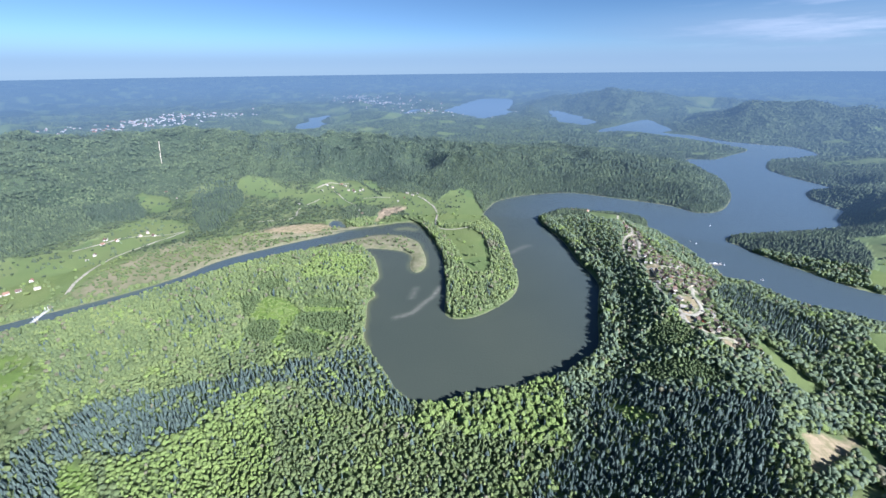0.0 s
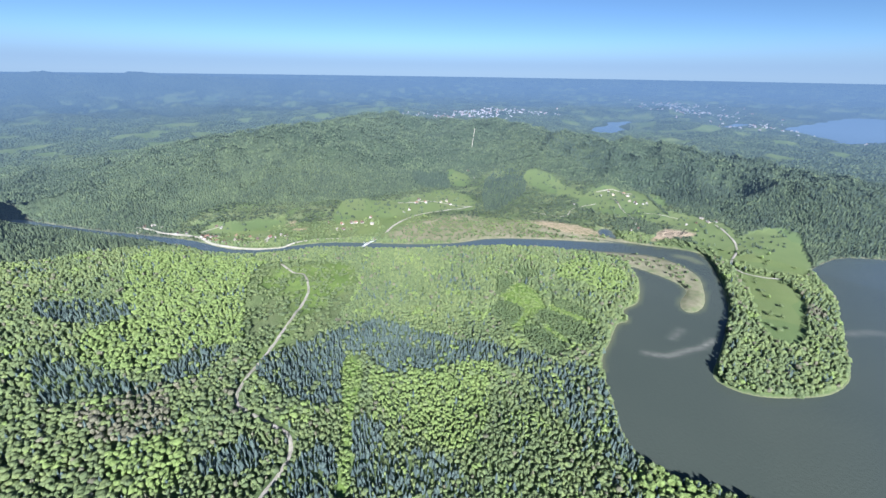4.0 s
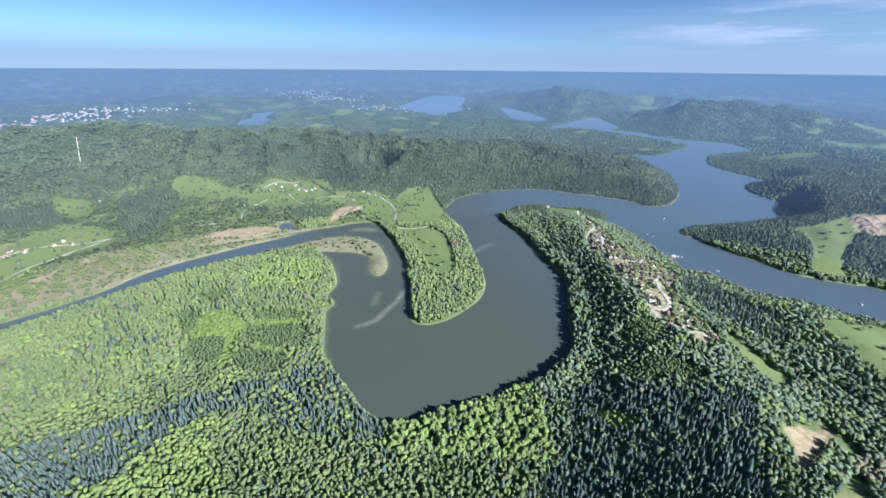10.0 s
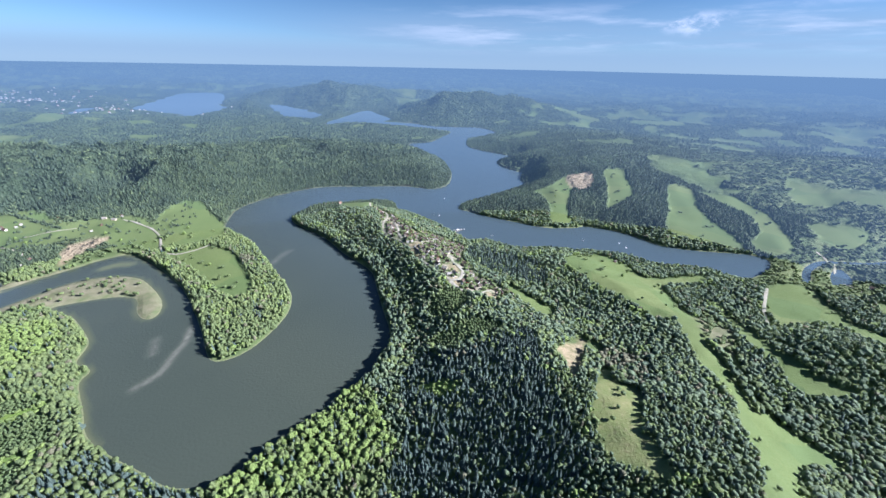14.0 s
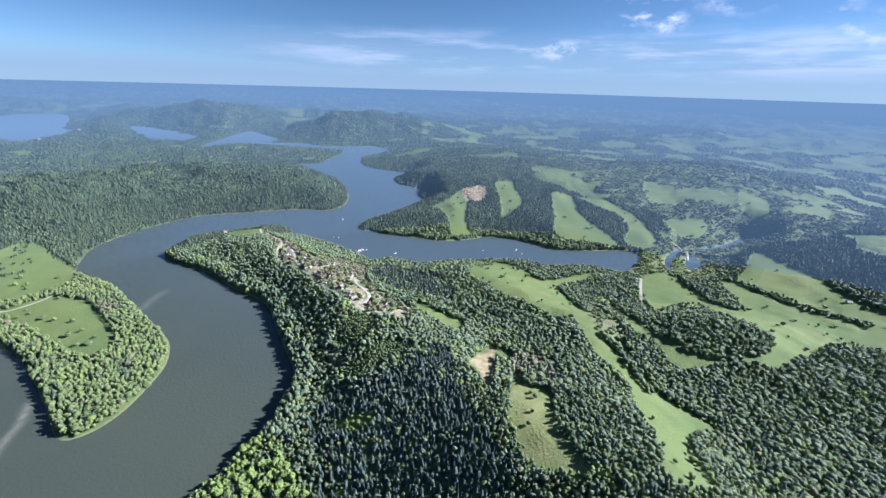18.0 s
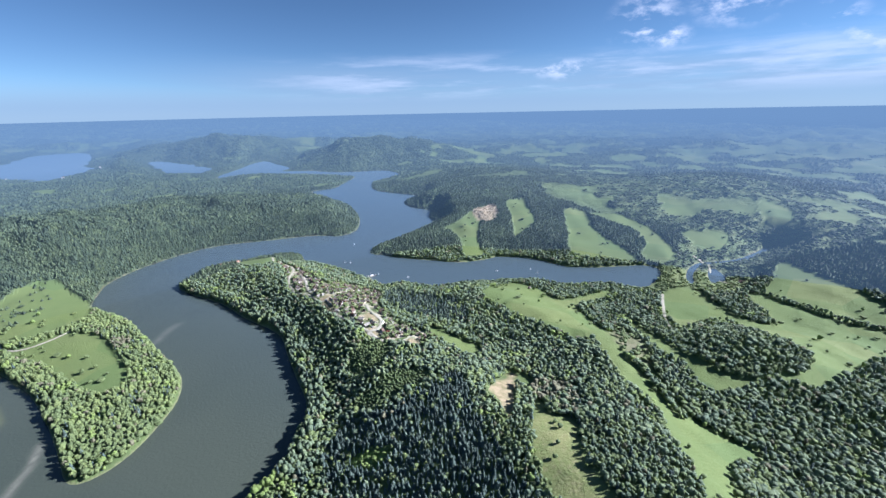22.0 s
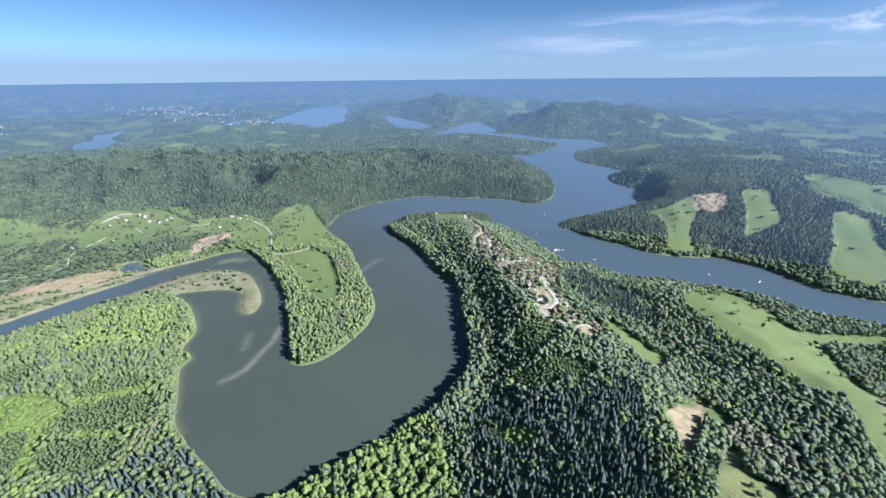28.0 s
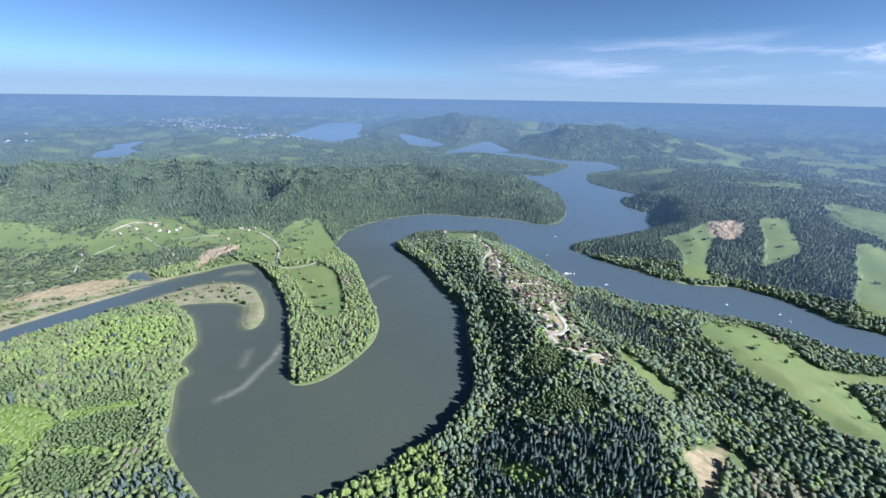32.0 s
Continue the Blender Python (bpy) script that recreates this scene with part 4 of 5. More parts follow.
def scatter(r0, r1, spacing, a0=-112.0, a1=122.0):
    """Jittered places between two distances from the middle, within an angle."""
    n = int(2 * r1 / spacing)
    g = (np.arange(n) - n / 2) * spacing
    xy = np.stack(np.meshgrid(g, g), -1).reshape(-1, 2) + RNG.uniform(-0.45, 0.45, (n * n, 2)) * spacing + CENTRE
    off = xy - CENTRE
    r, a = np.hypot(*off.T), np.degrees(np.arctan2(-off[:, 0], off[:, 1]))
    return xy[(r >= r0) & (r < r1) & (a > a0) & (a < a1)]


def woods(xy):
    """Which places bear trees, and of what kind: 0 none, 1 broadleaf, 2 conifer, 4 bush, 5 undergrowth."""
    d = shore(xy)
    kind = np.ones(len(xy), int)
    chance = RNG.rand(len(xy))
    patch = waves(xy, 160, 31)
    kind[chance < 0.06 + 0.25 * (patch > 0.6)] = 2
    kind[(xy[:, 1] > 1090) & (xy[:, 0] > -520) & (xy[:, 0] < 700) & (chance < 0.34 + 0.44 * (waves(xy, 260, 35) > -0.15))] = 2
    firs = inside("conifer", xy) < 0
    thin = inside("open", xy) < 0
    cover = 0.34 + 0.4 * waves(xy, 70, 33)
    kind[thin & ~firs] = np.where(RNG.rand((thin & ~firs).sum()) < cover[thin & ~firs], 4, 0)
    kind[firs] = np.where(chance[firs] < np.where((xy[firs][:, 0] < 0) & (xy[firs][:, 0] > -245), 0.6, np.where(xy[firs][:, 0] > 600, 0.3, 0.8)) + 0.16 * (waves(xy[firs], 60, 36) > 0), 2, 1)
    kind[inside("young", xy) < 0] = 0
    for name, keep in (("meadow", 0.012), ("clearing", 0.7), ("scrub", 0.28), ("village", 0.22), ("ploughed", 0), ("bare", 0), ("road", 0)):
        hit = inside(name, xy) < (1.5 if name in ("road", "clearing") else 0)
        kind[hit] = np.where(RNG.rand(hit.sum()) < keep, 5 if name == "clearing" else 4, 0)
    kind[(inside("copse", xy) < 0) | (inside("hedge", xy) < 0)] = 1
    west = xy[:, 0] < 60
    fresh = (kind == 1) & (((inside("bright", xy) < 0) & (RNG.rand(len(xy)) < 0.85)) | ((waves(xy, 75, 37) > np.where(west, 0.4, 0.55)) & (RNG.rand(len(xy)) < 0.45)))
    kind[fresh & (np.hypot(*(xy - CENTRE).T) < 900)] = 6
    far = np.hypot(*(xy - CENTRE).T) > 900
    kind[(kind == 1) & ~far & (RNG.rand(len(xy)) < np.where(inside("budding", xy) < 0, 0.6, 0.03))] = 7
    kind[(RNG.rand(len(xy)) < 0.05) & (kind != 4)] = 0
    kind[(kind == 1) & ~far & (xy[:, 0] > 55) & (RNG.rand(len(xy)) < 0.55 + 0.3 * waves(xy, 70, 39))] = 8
    kind[(inside("meadow", xy) < -4) & (xy[:, 0] < -150) & (RNG.rand(len(xy)) < 0.13 * (waves(xy, 60, 38) > 0.12))] = 1
    kind[d < 2.0] = 0
    kind[(d < 35) & (xy[:, 1] > 2300)] = 0
    # the low spit of reeds and bushes
    x, y = xy.T
    spit = (x > -400) & (x < -215) & (y > 700) & (d < 27) & (y < 800)
    spit |= (x > -215) & (x < -160) & (y > 610) & (y < 790) & (d < 24) & (y < 480 - 1.25 * (x + 160) + 250)
    kind[spit] = np.where((RNG.rand(spit.sum()) < 0.04) & (d[spit] > 3.5), 4, 0)
    r = np.hypot(*(xy - CENTRE).T)
    kind[far_fields(xy, d, r) > 0.4] = 0
    return kind


# the stretch of shore where single trees are built one by one
STAND = (-85.0, 58.0, 284.0, 345.0)


def plant(xy, blobs, tiers, sides, broad=1.0, high=1.0, leaf=LEAF, needle=NEEDLE, crowns=None):
    xy = xy[~((xy[:, 0] > STAND[0]) & (xy[:, 0] < STAND[1]) & (xy[:, 1] > STAND[2]) & (xy[:, 1] < STAND[3]))]
    kind = woods(xy)
    z = height(xy)
    n = len(xy)
    tall = 1 + 0.14 * waves(xy, 120, 41) + RNG.uniform(-0.24, 0.22, n)
    # trees on the western banks are stretched to widen their shadows on the water
    bank = (shore(xy) < 22) & (xy[:, 1] > 370) & (xy[:, 1] < 1010) & (((xy[:, 0] > 30) & (xy[:, 0] < 160)) | ((xy[:, 0] > -225) & (xy[:, 0] < -95) & (xy[:, 1] > 490)))
    tall = tall * np.where(bank, np.where(xy[:, 0] > 0, 1.6, 1.4), 1.0)
    for k, name, w, h, mat, templates, label in (
        (1, "broadleaf_wood", 5.0, 6.6, leaf, crowns or [broadleaf_crown(blobs, s) for s in range(8)], "fresh green broadleaf wood in spring leaf"),
        (6, "bright_wood", 5.0, 6.6, FRESH_LEAF, [broadleaf_crown(blobs, 80 + s) for s in range(6)], "bright yellow-green young beech wood"),
        (2, "conifer_wood", 4.2, 9.0, needle, [conifer_crown(tiers, sides, s) for s in range(4)], "dark green spruce and fir wood"),
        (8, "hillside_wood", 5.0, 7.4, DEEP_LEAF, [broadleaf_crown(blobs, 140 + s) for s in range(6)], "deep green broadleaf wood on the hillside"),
        (7, "budding_wood", 4.8, 7.2, BUD_LEAF, [broadleaf_crown(blobs, 50 + s) for s in range(3)], "grey-brown crowns just coming into leaf"),
        (4, "bushes", 5.0, 5.0, leaf, [broadleaf_crown(max(1, blobs - 1), 19 + s) for s in range(3)], "scattered green bushes and small trees"),
        (5, "undergrowth", 4.6, 2.6, FRESH_LEAF, [broadleaf_crown(1, 29 + s) for s in range(3)], "bright low undergrowth in forest clearings"),
    ):
        pick = kind == k
        grown = RNG.uniform(0.6, 1.2, n) if k == 2 else 1.0
        s = np.c_[w * broad * np.exp(np.clip(RNG.normal(-0.04, 0.27, n), -0.7, 0.6)) * grown, h * high * tall * grown][pick]
        grove(name, np.c_[xy, z - 0.12 * h][pick], s, templates, mat, label, smooth=crowns is None)


def dome(rings, seed):
    """A plain far crown: rings of five points and a top."""
    rng = np.random.RandomState(seed)
    v, f = [], []
    for k in range(rings):
        r, z = (0.5, 0.2) if k == 0 else (0.43, 0.76)
        for s in range(5):
            a = 2 * np.pi * (s + 0.5 * k) / 5
            q = r * rng.uniform(0.8, 1.15)
            v.append((q * np.cos(a), q * np.sin(a), z + rng.uniform(-0.06, 0.06)))
    v.append((rng.uniform(-0.08, 0.08), rng.uniform(-0.08, 0.08), 1.0))
    if rings == 2:
        for s in range(5):
            n = (s + 1) % 5
            f += [(s, n, 5 + s), (n, 5 + n, 5 + s)]
    last = 5 * (rings - 1)
    f += [(last + s, last + (s + 1) % 5, len(v) - 1) for s in range(5)]
    return np.array(v), np.array(f)


plant(scatter(130, 330, 3.55), 2, 3, 7, 1.06, 0.98)
plant(scatter(330, 480, 3.65), 1, 3, 6, 1.08, 1.0)
plant(scatter(480, 900, 4.4), 1, 2, 5, 1.1, 1.02, LEAF, NEEDLE, [dome(2, 40 + s) for s in range(8)])
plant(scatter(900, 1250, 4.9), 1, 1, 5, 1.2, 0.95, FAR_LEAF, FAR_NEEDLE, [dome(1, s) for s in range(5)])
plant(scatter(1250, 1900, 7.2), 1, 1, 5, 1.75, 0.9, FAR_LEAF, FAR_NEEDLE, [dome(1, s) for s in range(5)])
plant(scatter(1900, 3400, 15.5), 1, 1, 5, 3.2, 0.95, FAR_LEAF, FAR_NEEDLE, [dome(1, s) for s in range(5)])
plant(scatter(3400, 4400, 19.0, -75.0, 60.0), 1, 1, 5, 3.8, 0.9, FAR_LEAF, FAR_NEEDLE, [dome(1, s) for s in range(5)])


def plantation():
    """Young trees, closely set in rows."""
    rows = scatter(130, 700, 3.1)
    rows = rows[(inside("young", rows) < 0) & (inside("road", rows) > 1)]
    n = len(rows)
    s = np.c_[RNG.uniform(2.4, 3.8, n), RNG.uniform(2.6, 4.6, n)]
    grove("young_plantation", np.c_[rows, height(rows) - 0.4], s, [broadleaf_crown(1, 90 + k) for k in range(4)], YOUNG_LEAF, "young plantation in low dense rows")


plantation()
# the woods behind the camera, which close the place
plant(scatter(0, 130, 5.2, -181.0, 181.0), 1, 3, 6)
back = scatter(130, 620, 8.5, -181.0, 181.0)
off = back - CENTRE
angle = np.degrees(np.arctan2(-off[:, 0], off[:, 1]))
plant(back[(angle < -112) | (angle > 122)], 1, 2, 5, 1.25)


# ---- single things ----
def part(name, bm, mat, parent, label="", at=None):
    """One mesh object under a thing or under a part."""
    me = bpy.data.meshes.new(name)
    bm.to_mesh(me)
    bm.free()
    me.materials.append(mat)
    ob = new(name, me)
    ob.parent = parent
    if at is not None:
        ob.matrix_basis = at
    return tagged(ob, label)


def boxed(*boxes):
    """A bmesh of boxes, each given by its two corners."""
    bm = bmesh.new()
    for x0, y0, z0, x1, y1, z1 in boxes:
        v = [bm.verts.new(c) for c in ((x0, y0, z0), (x1, y0, z0), (x1, y1, z0), (x0, y1, z0), (x0, y0, z1), (x1, y0, z1), (x1, y1, z1), (x0, y1, z1))]
        for f in ((3, 2, 1, 0), (4, 5, 6, 7), (0, 1, 5, 4), (1, 2, 6, 5), (2, 3, 7, 6), (3, 0, 4, 7)):
            bm.faces.new([v[i] for i in f])
    return bm


def prism(outline, y0, y1):
    """A bmesh of an outline in x and z, drawn out along y."""
    bm = bmesh.new()
    a = [bm.verts.new((x, y0, z)) for x, z in outline]
    b = [bm.verts.new((x, y1, z)) for x, z in outline]
    bm.faces.new(a)
    bm.faces.new(b[::-1])
    for i in range(len(a)):
        j = (i + 1) % len(a)
        bm.faces.new((a[j], a[i], b[i], b[j]))
    bmesh.ops.recalc_face_normals(bm, faces=bm.faces)
    return bm


def drum(rings, sides=10):
    """A bmesh turned about z: rings of radius and height."""
    bm = bmesh.new()
    loops = [[bm.verts.new((r * math.cos(2 * math.pi * k / sides), r * math.sin(2 * math.pi * k / sides), z)) for k in range(sides)] for r, z in rings]
    for a, b in zip(loops[:-1], loops[1:]):
        for k in range(sides):
            bm.faces.new((a[k], a[(k + 1) % sides], b[(k + 1) % sides], b[k]))
    bm.faces.new(loops[0][::-1])
    bm.faces.new(loops[-1])
    return bm


def plain(name, a, b, size=2.0, rough=0.8, metal=0.0):
    m, t, p = material(name, rough)
    p.inputs["Metallic"].default_value = metal
    t.links.new(blend(t, grain(t, size, 4), a, b), p.inputs["Base Color"])
    return m


PLASTER = [plain("white_render", (0.5, 0.47, 0.42), (0.4, 0.38, 0.34)), plain("cream_render", (0.5, 0.43, 0.32), (0.42, 0.36, 0.26)), plain("brown_boards", (0.2, 0.12, 0.07), (0.13, 0.08, 0.045)), plain("grey_render", (0.5, 0.5, 0.48), (0.4, 0.4, 0.38))]
ROOFS = [plain("red_brown_tiles", (0.15, 0.1, 0.08), (0.1, 0.07, 0.055)), plain("dark_brown_roof", (0.085, 0.068, 0.055), (0.12, 0.1, 0.085), 3, 0.9), plain("pale_sheet_roof", (0.36, 0.33, 0.29), (0.25, 0.23, 0.2), 3, 0.85), plain("orange_tiles", (0.3, 0.18, 0.13), (0.22, 0.13, 0.09))]
BRICK, DOOR, GLASS = plain("chimney_brick", (0.3, 0.16, 0.11), (0.22, 0.12, 0.08)), plain("door_wood", (0.16, 0.09, 0.05), (0.1, 0.06, 0.035)), plain("window_glass", (0.03, 0.04, 0.05), (0.05, 0.06, 0.07), 1, 0.1)
FRAME, BARK = plain("white_paint", (0.8, 0.8, 0.78), (0.7, 0.7, 0.68)), plain("bark", (0.12, 0.09, 0.065), (0.07, 0.055, 0.04), 0.6)
CONCRETE, STEEL = plain("pale_concrete", (0.55, 0.54, 0.51), (0.44, 0.43, 0.4)), plain("galvanised_steel", (0.6, 0.61, 0.62), (0.5, 0.5, 0.51), 2, 0.4, 0.6)
PLANKS, RUBBER = plain("grey_planks", (0.34, 0.3, 0.25), (0.26, 0.23, 0.19)), plain("tyre_rubber", (0.02, 0.02, 0.02), (0.03, 0.03, 0.03))
PAINTS = [plain("car_" + n, a, [v * 0.85 for v in a], 1, 0.3) for n, a in (("white", (0.8, 0.8, 0.8)), ("grey", (0.25, 0.26, 0.27)), ("dark", (0.03, 0.035, 0.05)), ("red", (0.35, 0.03, 0.02)))]


def house(length, breadth, eaves, rise, wall, roof, label, overhang=0.5):
    """A gabled house with its ridge along y."""
    root = tagged(new("house"), label, "house", "houses of the valley")
    root.empty_display_size = 1
    w, n = breadth / 2, length / 2
    part("wall", prism([(-w, -1.5), (w, -1.5), (w, eaves), (0, eaves + rise), (-w, eaves)], -n, n), wall, root)
    s, o = rise / w, overhang
    bm = bmesh.new()
    for side in (-1, 1):
        top = [(0, eaves + rise + 0.22), (side * (w + o), eaves - s * o + 0.22), (side * (w + o), eaves - s * o + 0.02), (0, eaves + rise + 0.02)]
        slab = prism(top if side > 0 else top[::-1], -n - o, n + o)
        me = bpy.data.meshes.new("slab")
        slab.to_mesh(me)
        slab.free()
        bm.from_mesh(me)
        bpy.data.meshes.remove(me)
    part("roof", bm, roof, root)
    part("chimney", boxed((w * 0.3, n * 0.3, eaves + rise * 0.4, w * 0.3 + 0.6, n * 0.3 + 0.6, eaves + rise + 0.9)), BRICK, root)
    part("door", boxed((w, -0.5, 0, w + 0.06, 0.5, 2.05)), DOOR, root)
    for x, y, z in ((w, n * 0.55, 0.9), (w, -n * 0.6, 0.9), (-w, n * 0.5, 0.9), (-w, -n * 0.5, 0.9)):
        k = 0.05 if x > 0 else -0.05
        win = part("window", boxed((min(x, x + k), y - 0.7, z, max(x, x + k), y + 0.7, z + 1.3)), FRAME, root)
        part("pane", boxed((min(x + k, x + 1.6 * k), y - 0.58, z + 0.1, max(x + k, x + 1.6 * k), y + 0.58, z + 1.2)), GLASS, win)
    for y in (-n, n):
        k = 0.05 if y > 0 else -0.05
        win = part("window", boxed((-0.6, min(y, y + k), eaves - 0.1, 0.6, max(y, y + k), eaves + 1.0)), FRAME, root)
        part("pane", boxed((-0.5, min(y + k, y + 1.6 * k), eaves, 0.5, max(y + k, y + 1.6 * k), eaves + 0.9)), GLASS, win)
    return root


def on_ground(x, y, sink=0.0):
    return float(height(np.array([[x, y]], float))[0]) - sink


def settle():
    rng = np.random.RandomState(5)
    kinds = [
        house(7, 5.2, 2.4, 2.4, PLASTER[0], ROOFS[0], "white rendered house with a red-brown tiled gable roof"),
        house(4.8, 3.8, 2.1, 1.8, PLASTER[2], ROOFS[1], "small brown boarded cabin with a dark brown roof"),
        house(7.6, 5.2, 2.4, 2.0, PLASTER[1], ROOFS[2], "cream house with a pale sheet-metal roof"),
        house(5.4, 4.2, 2.2, 1.9, PLASTER[3], ROOFS[1], "grey rendered house with a dark roof"),
        house(7.2, 5.4, 2.4, 2.4, PLASTER[0], ROOFS[3], "white house with an orange tiled roof"),
        house(4.4, 3.3, 2.1, 1.3, PLASTER[0], ROOFS[2], "small white holiday cabin with a pale roof"),
    ]
    spots = []
    # the village on its ridge: denser along the lanes
    tries = np.stack([rng.uniform(190, 335, 5000), rng.uniform(405, 985, 5000)], 1)
    lane = inside("road", tries)
    good = (inside("village", tries) < -3) & (lane > 4.5) & ((lane < 24) | (rng.rand(5000) < 0.35)) & (inside("bare", tries) > 3) & (shore(tries) > 10)
    for p in tries[good]:
        core = 600 < p[1] < 800
        gap = 6.2 if core else 9.0
        if len(spots) < 250 and all((p[0] - q[0]) ** 2 + (p[1] - q[1]) ** 2 > gap**2 for q in spots):
            spots.append((p[0], p[1], rng.uniform(0, 180), rng.choice([1, 3, 5, 1, 3, 1]) if core else rng.choice([2, 1, 1, 0, 3, 3, 5])))
    # the riverside village, the farm and the hamlet
    for x, y in ((-883, 168), (-855, 173), (-844, 180), (-858, 190), (-845, 200), (-848, 166), (-840, 173), (-864, 154), (-851, 156), (-822, 254), (-813, 261), (-827, 231), (-945, 160), (-930, 166), (-1036, 57), (-1017, 69), (-1047, 42), (-1030, 29), (-969, 90), (-956, 106), (-777, 370), (-768, 382), (-784, 360), (-805, 381), (-800, 402), (-827, 359), (-796, 410), (-766, 434), (-803, 452), (-788, 422), (-870, 181), (-833, 210), (-819, 239), (-876, 144)):
        spots.append((x, y, rng.uniform(2, 181), rng.randint(6)))
    for x, y, k in ((-921, 126, 0), (-913, 134, 4), (-903, 141, 0), (-894, 148, 0), (-905, 128, 4), (-892, 136, 0), (123, 1008, 4), (132, 1007, 4), (141, 1006, 4), (149, 1006, 0), (158, 1005, 4), (-405, 1094, 1), (-319, 1058, 2), (-290, 1062, 3), (-404, 914, 5), (-506, 1016, 1), (-480, 1057, 0), (-460, 1060, 5), (-826, 599, 4), (-811, 618, 4), (-791, 653, 2), (-792, 672, 2), (-771, 666, 0), (-798, 558, 0), (-791, 537, 5), (-837, 616, 0), (-570, 1081, 0), (-548, 1066, 2), (-532, 1093, 4), (-493, 1053, 2), (-474, 1051, 0), (-567, 1038, 5), (-456, 1071, 5), (-513, 1079, 2), (-329, 1001, 5), (-317, 1023, 1), (-300, 1044, 2), (-387, 888, 0), (-391, 868, 5), (-977, 920, 0), (-919, 891, 2), (-575, 923, 5), (845, 260, 0), (835, 238, 1), (842, 76, 2), (596, 430, 1), (624, 418, 1), (614, 442, 5), (523, 484, 1), (546, 498, 1), (642, 422, 5), (282, 403, 0), (275, 385, 1), (262, 379, 0)):
        spots.append((x, y, rng.uniform(2, 181), k))
    used = set()
    for x, y, turn, k in spots:
        m = pose(x, y, on_ground(x, y, 0.2), 0, 0, turn)
        if k in used:
            copy_thing(kinds[k], m)
        else:
            used.add(k)
            kinds[k].matrix_basis = m


settle()


FAR_TOWN = []
for tone, a, b in (("walls", (0.5, 0.48, 0.45), (0.4, 0.38, 0.36)), ("red_roofs", (0.32, 0.14, 0.08), (0.25, 0.11, 0.07)), ("grey_roofs", (0.35, 0.35, 0.35), (0.25, 0.25, 0.25))):
    FAR_TOWN.append(plain("far_town_" + tone, a, b, 20))
    # the far towns get the same emitted haze
    add_haze_glow(FAR_TOWN[-1], FAR_TOWN[-1].node_tree, FAR_TOWN[-1].node_tree.nodes["Principled BSDF"])


def far_towns():
    """Two far towns: many small gabled blocks, too far to tell apart."""
    rng = np.random.RandomState(11)
    tv = np.array([(-0.5, -0.5, 0), (0.5, -0.5, 0), (0.5, 0.5, 0), (-0.5, 0.5, 0), (-0.5, -0.5, 0.6), (0.5, -0.5, 0.6), (0.5, 0.5, 0.6), (-0.5, 0.5, 0.6), (0, -0.5, 1), (0, 0.5, 1)])
    walls = np.array([(0, 1, 5), (0, 5, 4), (1, 2, 6), (1, 6, 5), (2, 3, 7), (2, 7, 6), (3, 0, 4), (3, 4, 7), (4, 5, 8), (6, 7, 9)])
    roof = np.array([(4, 8, 9), (4, 9, 7), (5, 6, 9), (5, 9, 8)])
    for name, cx, cy, sx, sy, turn, count in (("far_town", -2420, 2420, 300, 120, 70, 230), ("far_town", -1650, 4350, 560, 200, 130, 260), ("far_village", -1900, 640, 260, 50, 70, 40), ("far_village", -700, 3400, 200, 60, 10, 30)):
        a = math.radians(turn)
        u, v = rng.normal(0, sx, count), rng.normal(0, sy, count)
        xy = np.stack([cx + u * math.cos(a) - v * math.sin(a), cy + u * math.sin(a) + v * math.cos(a)], 1)
        xy = xy[shore(xy) > 15]
        z = height(xy)
        verts, faces, index = [], [], []
        for i, (x, y) in enumerate(xy):
            b, s = rng.uniform(0, 3.14), rng.uniform(8, 17)
            c, w = math.cos(b), math.sin(b)
            p = tv * (s, s * 0.7, 7 + 0.2 * s)
            verts.append(np.stack([x + p[:, 0] * c - p[:, 1] * w, y + p[:, 0] * w + p[:, 1] * c, z[i] + p[:, 2]], 1))
            faces += [walls + 10 * i, roof + 10 * i]
            index += [0] * 10 + [1 + int(rng.rand() < 0.5)] * 4
        ob = mesh_from(name, drawn_in(np.vstack(verts)), np.vstack(faces), FAR_TOWN, index=index)
        tagged(ob, "far town of pale houses with red and grey roofs", "town", kind="stuff")


far_towns()


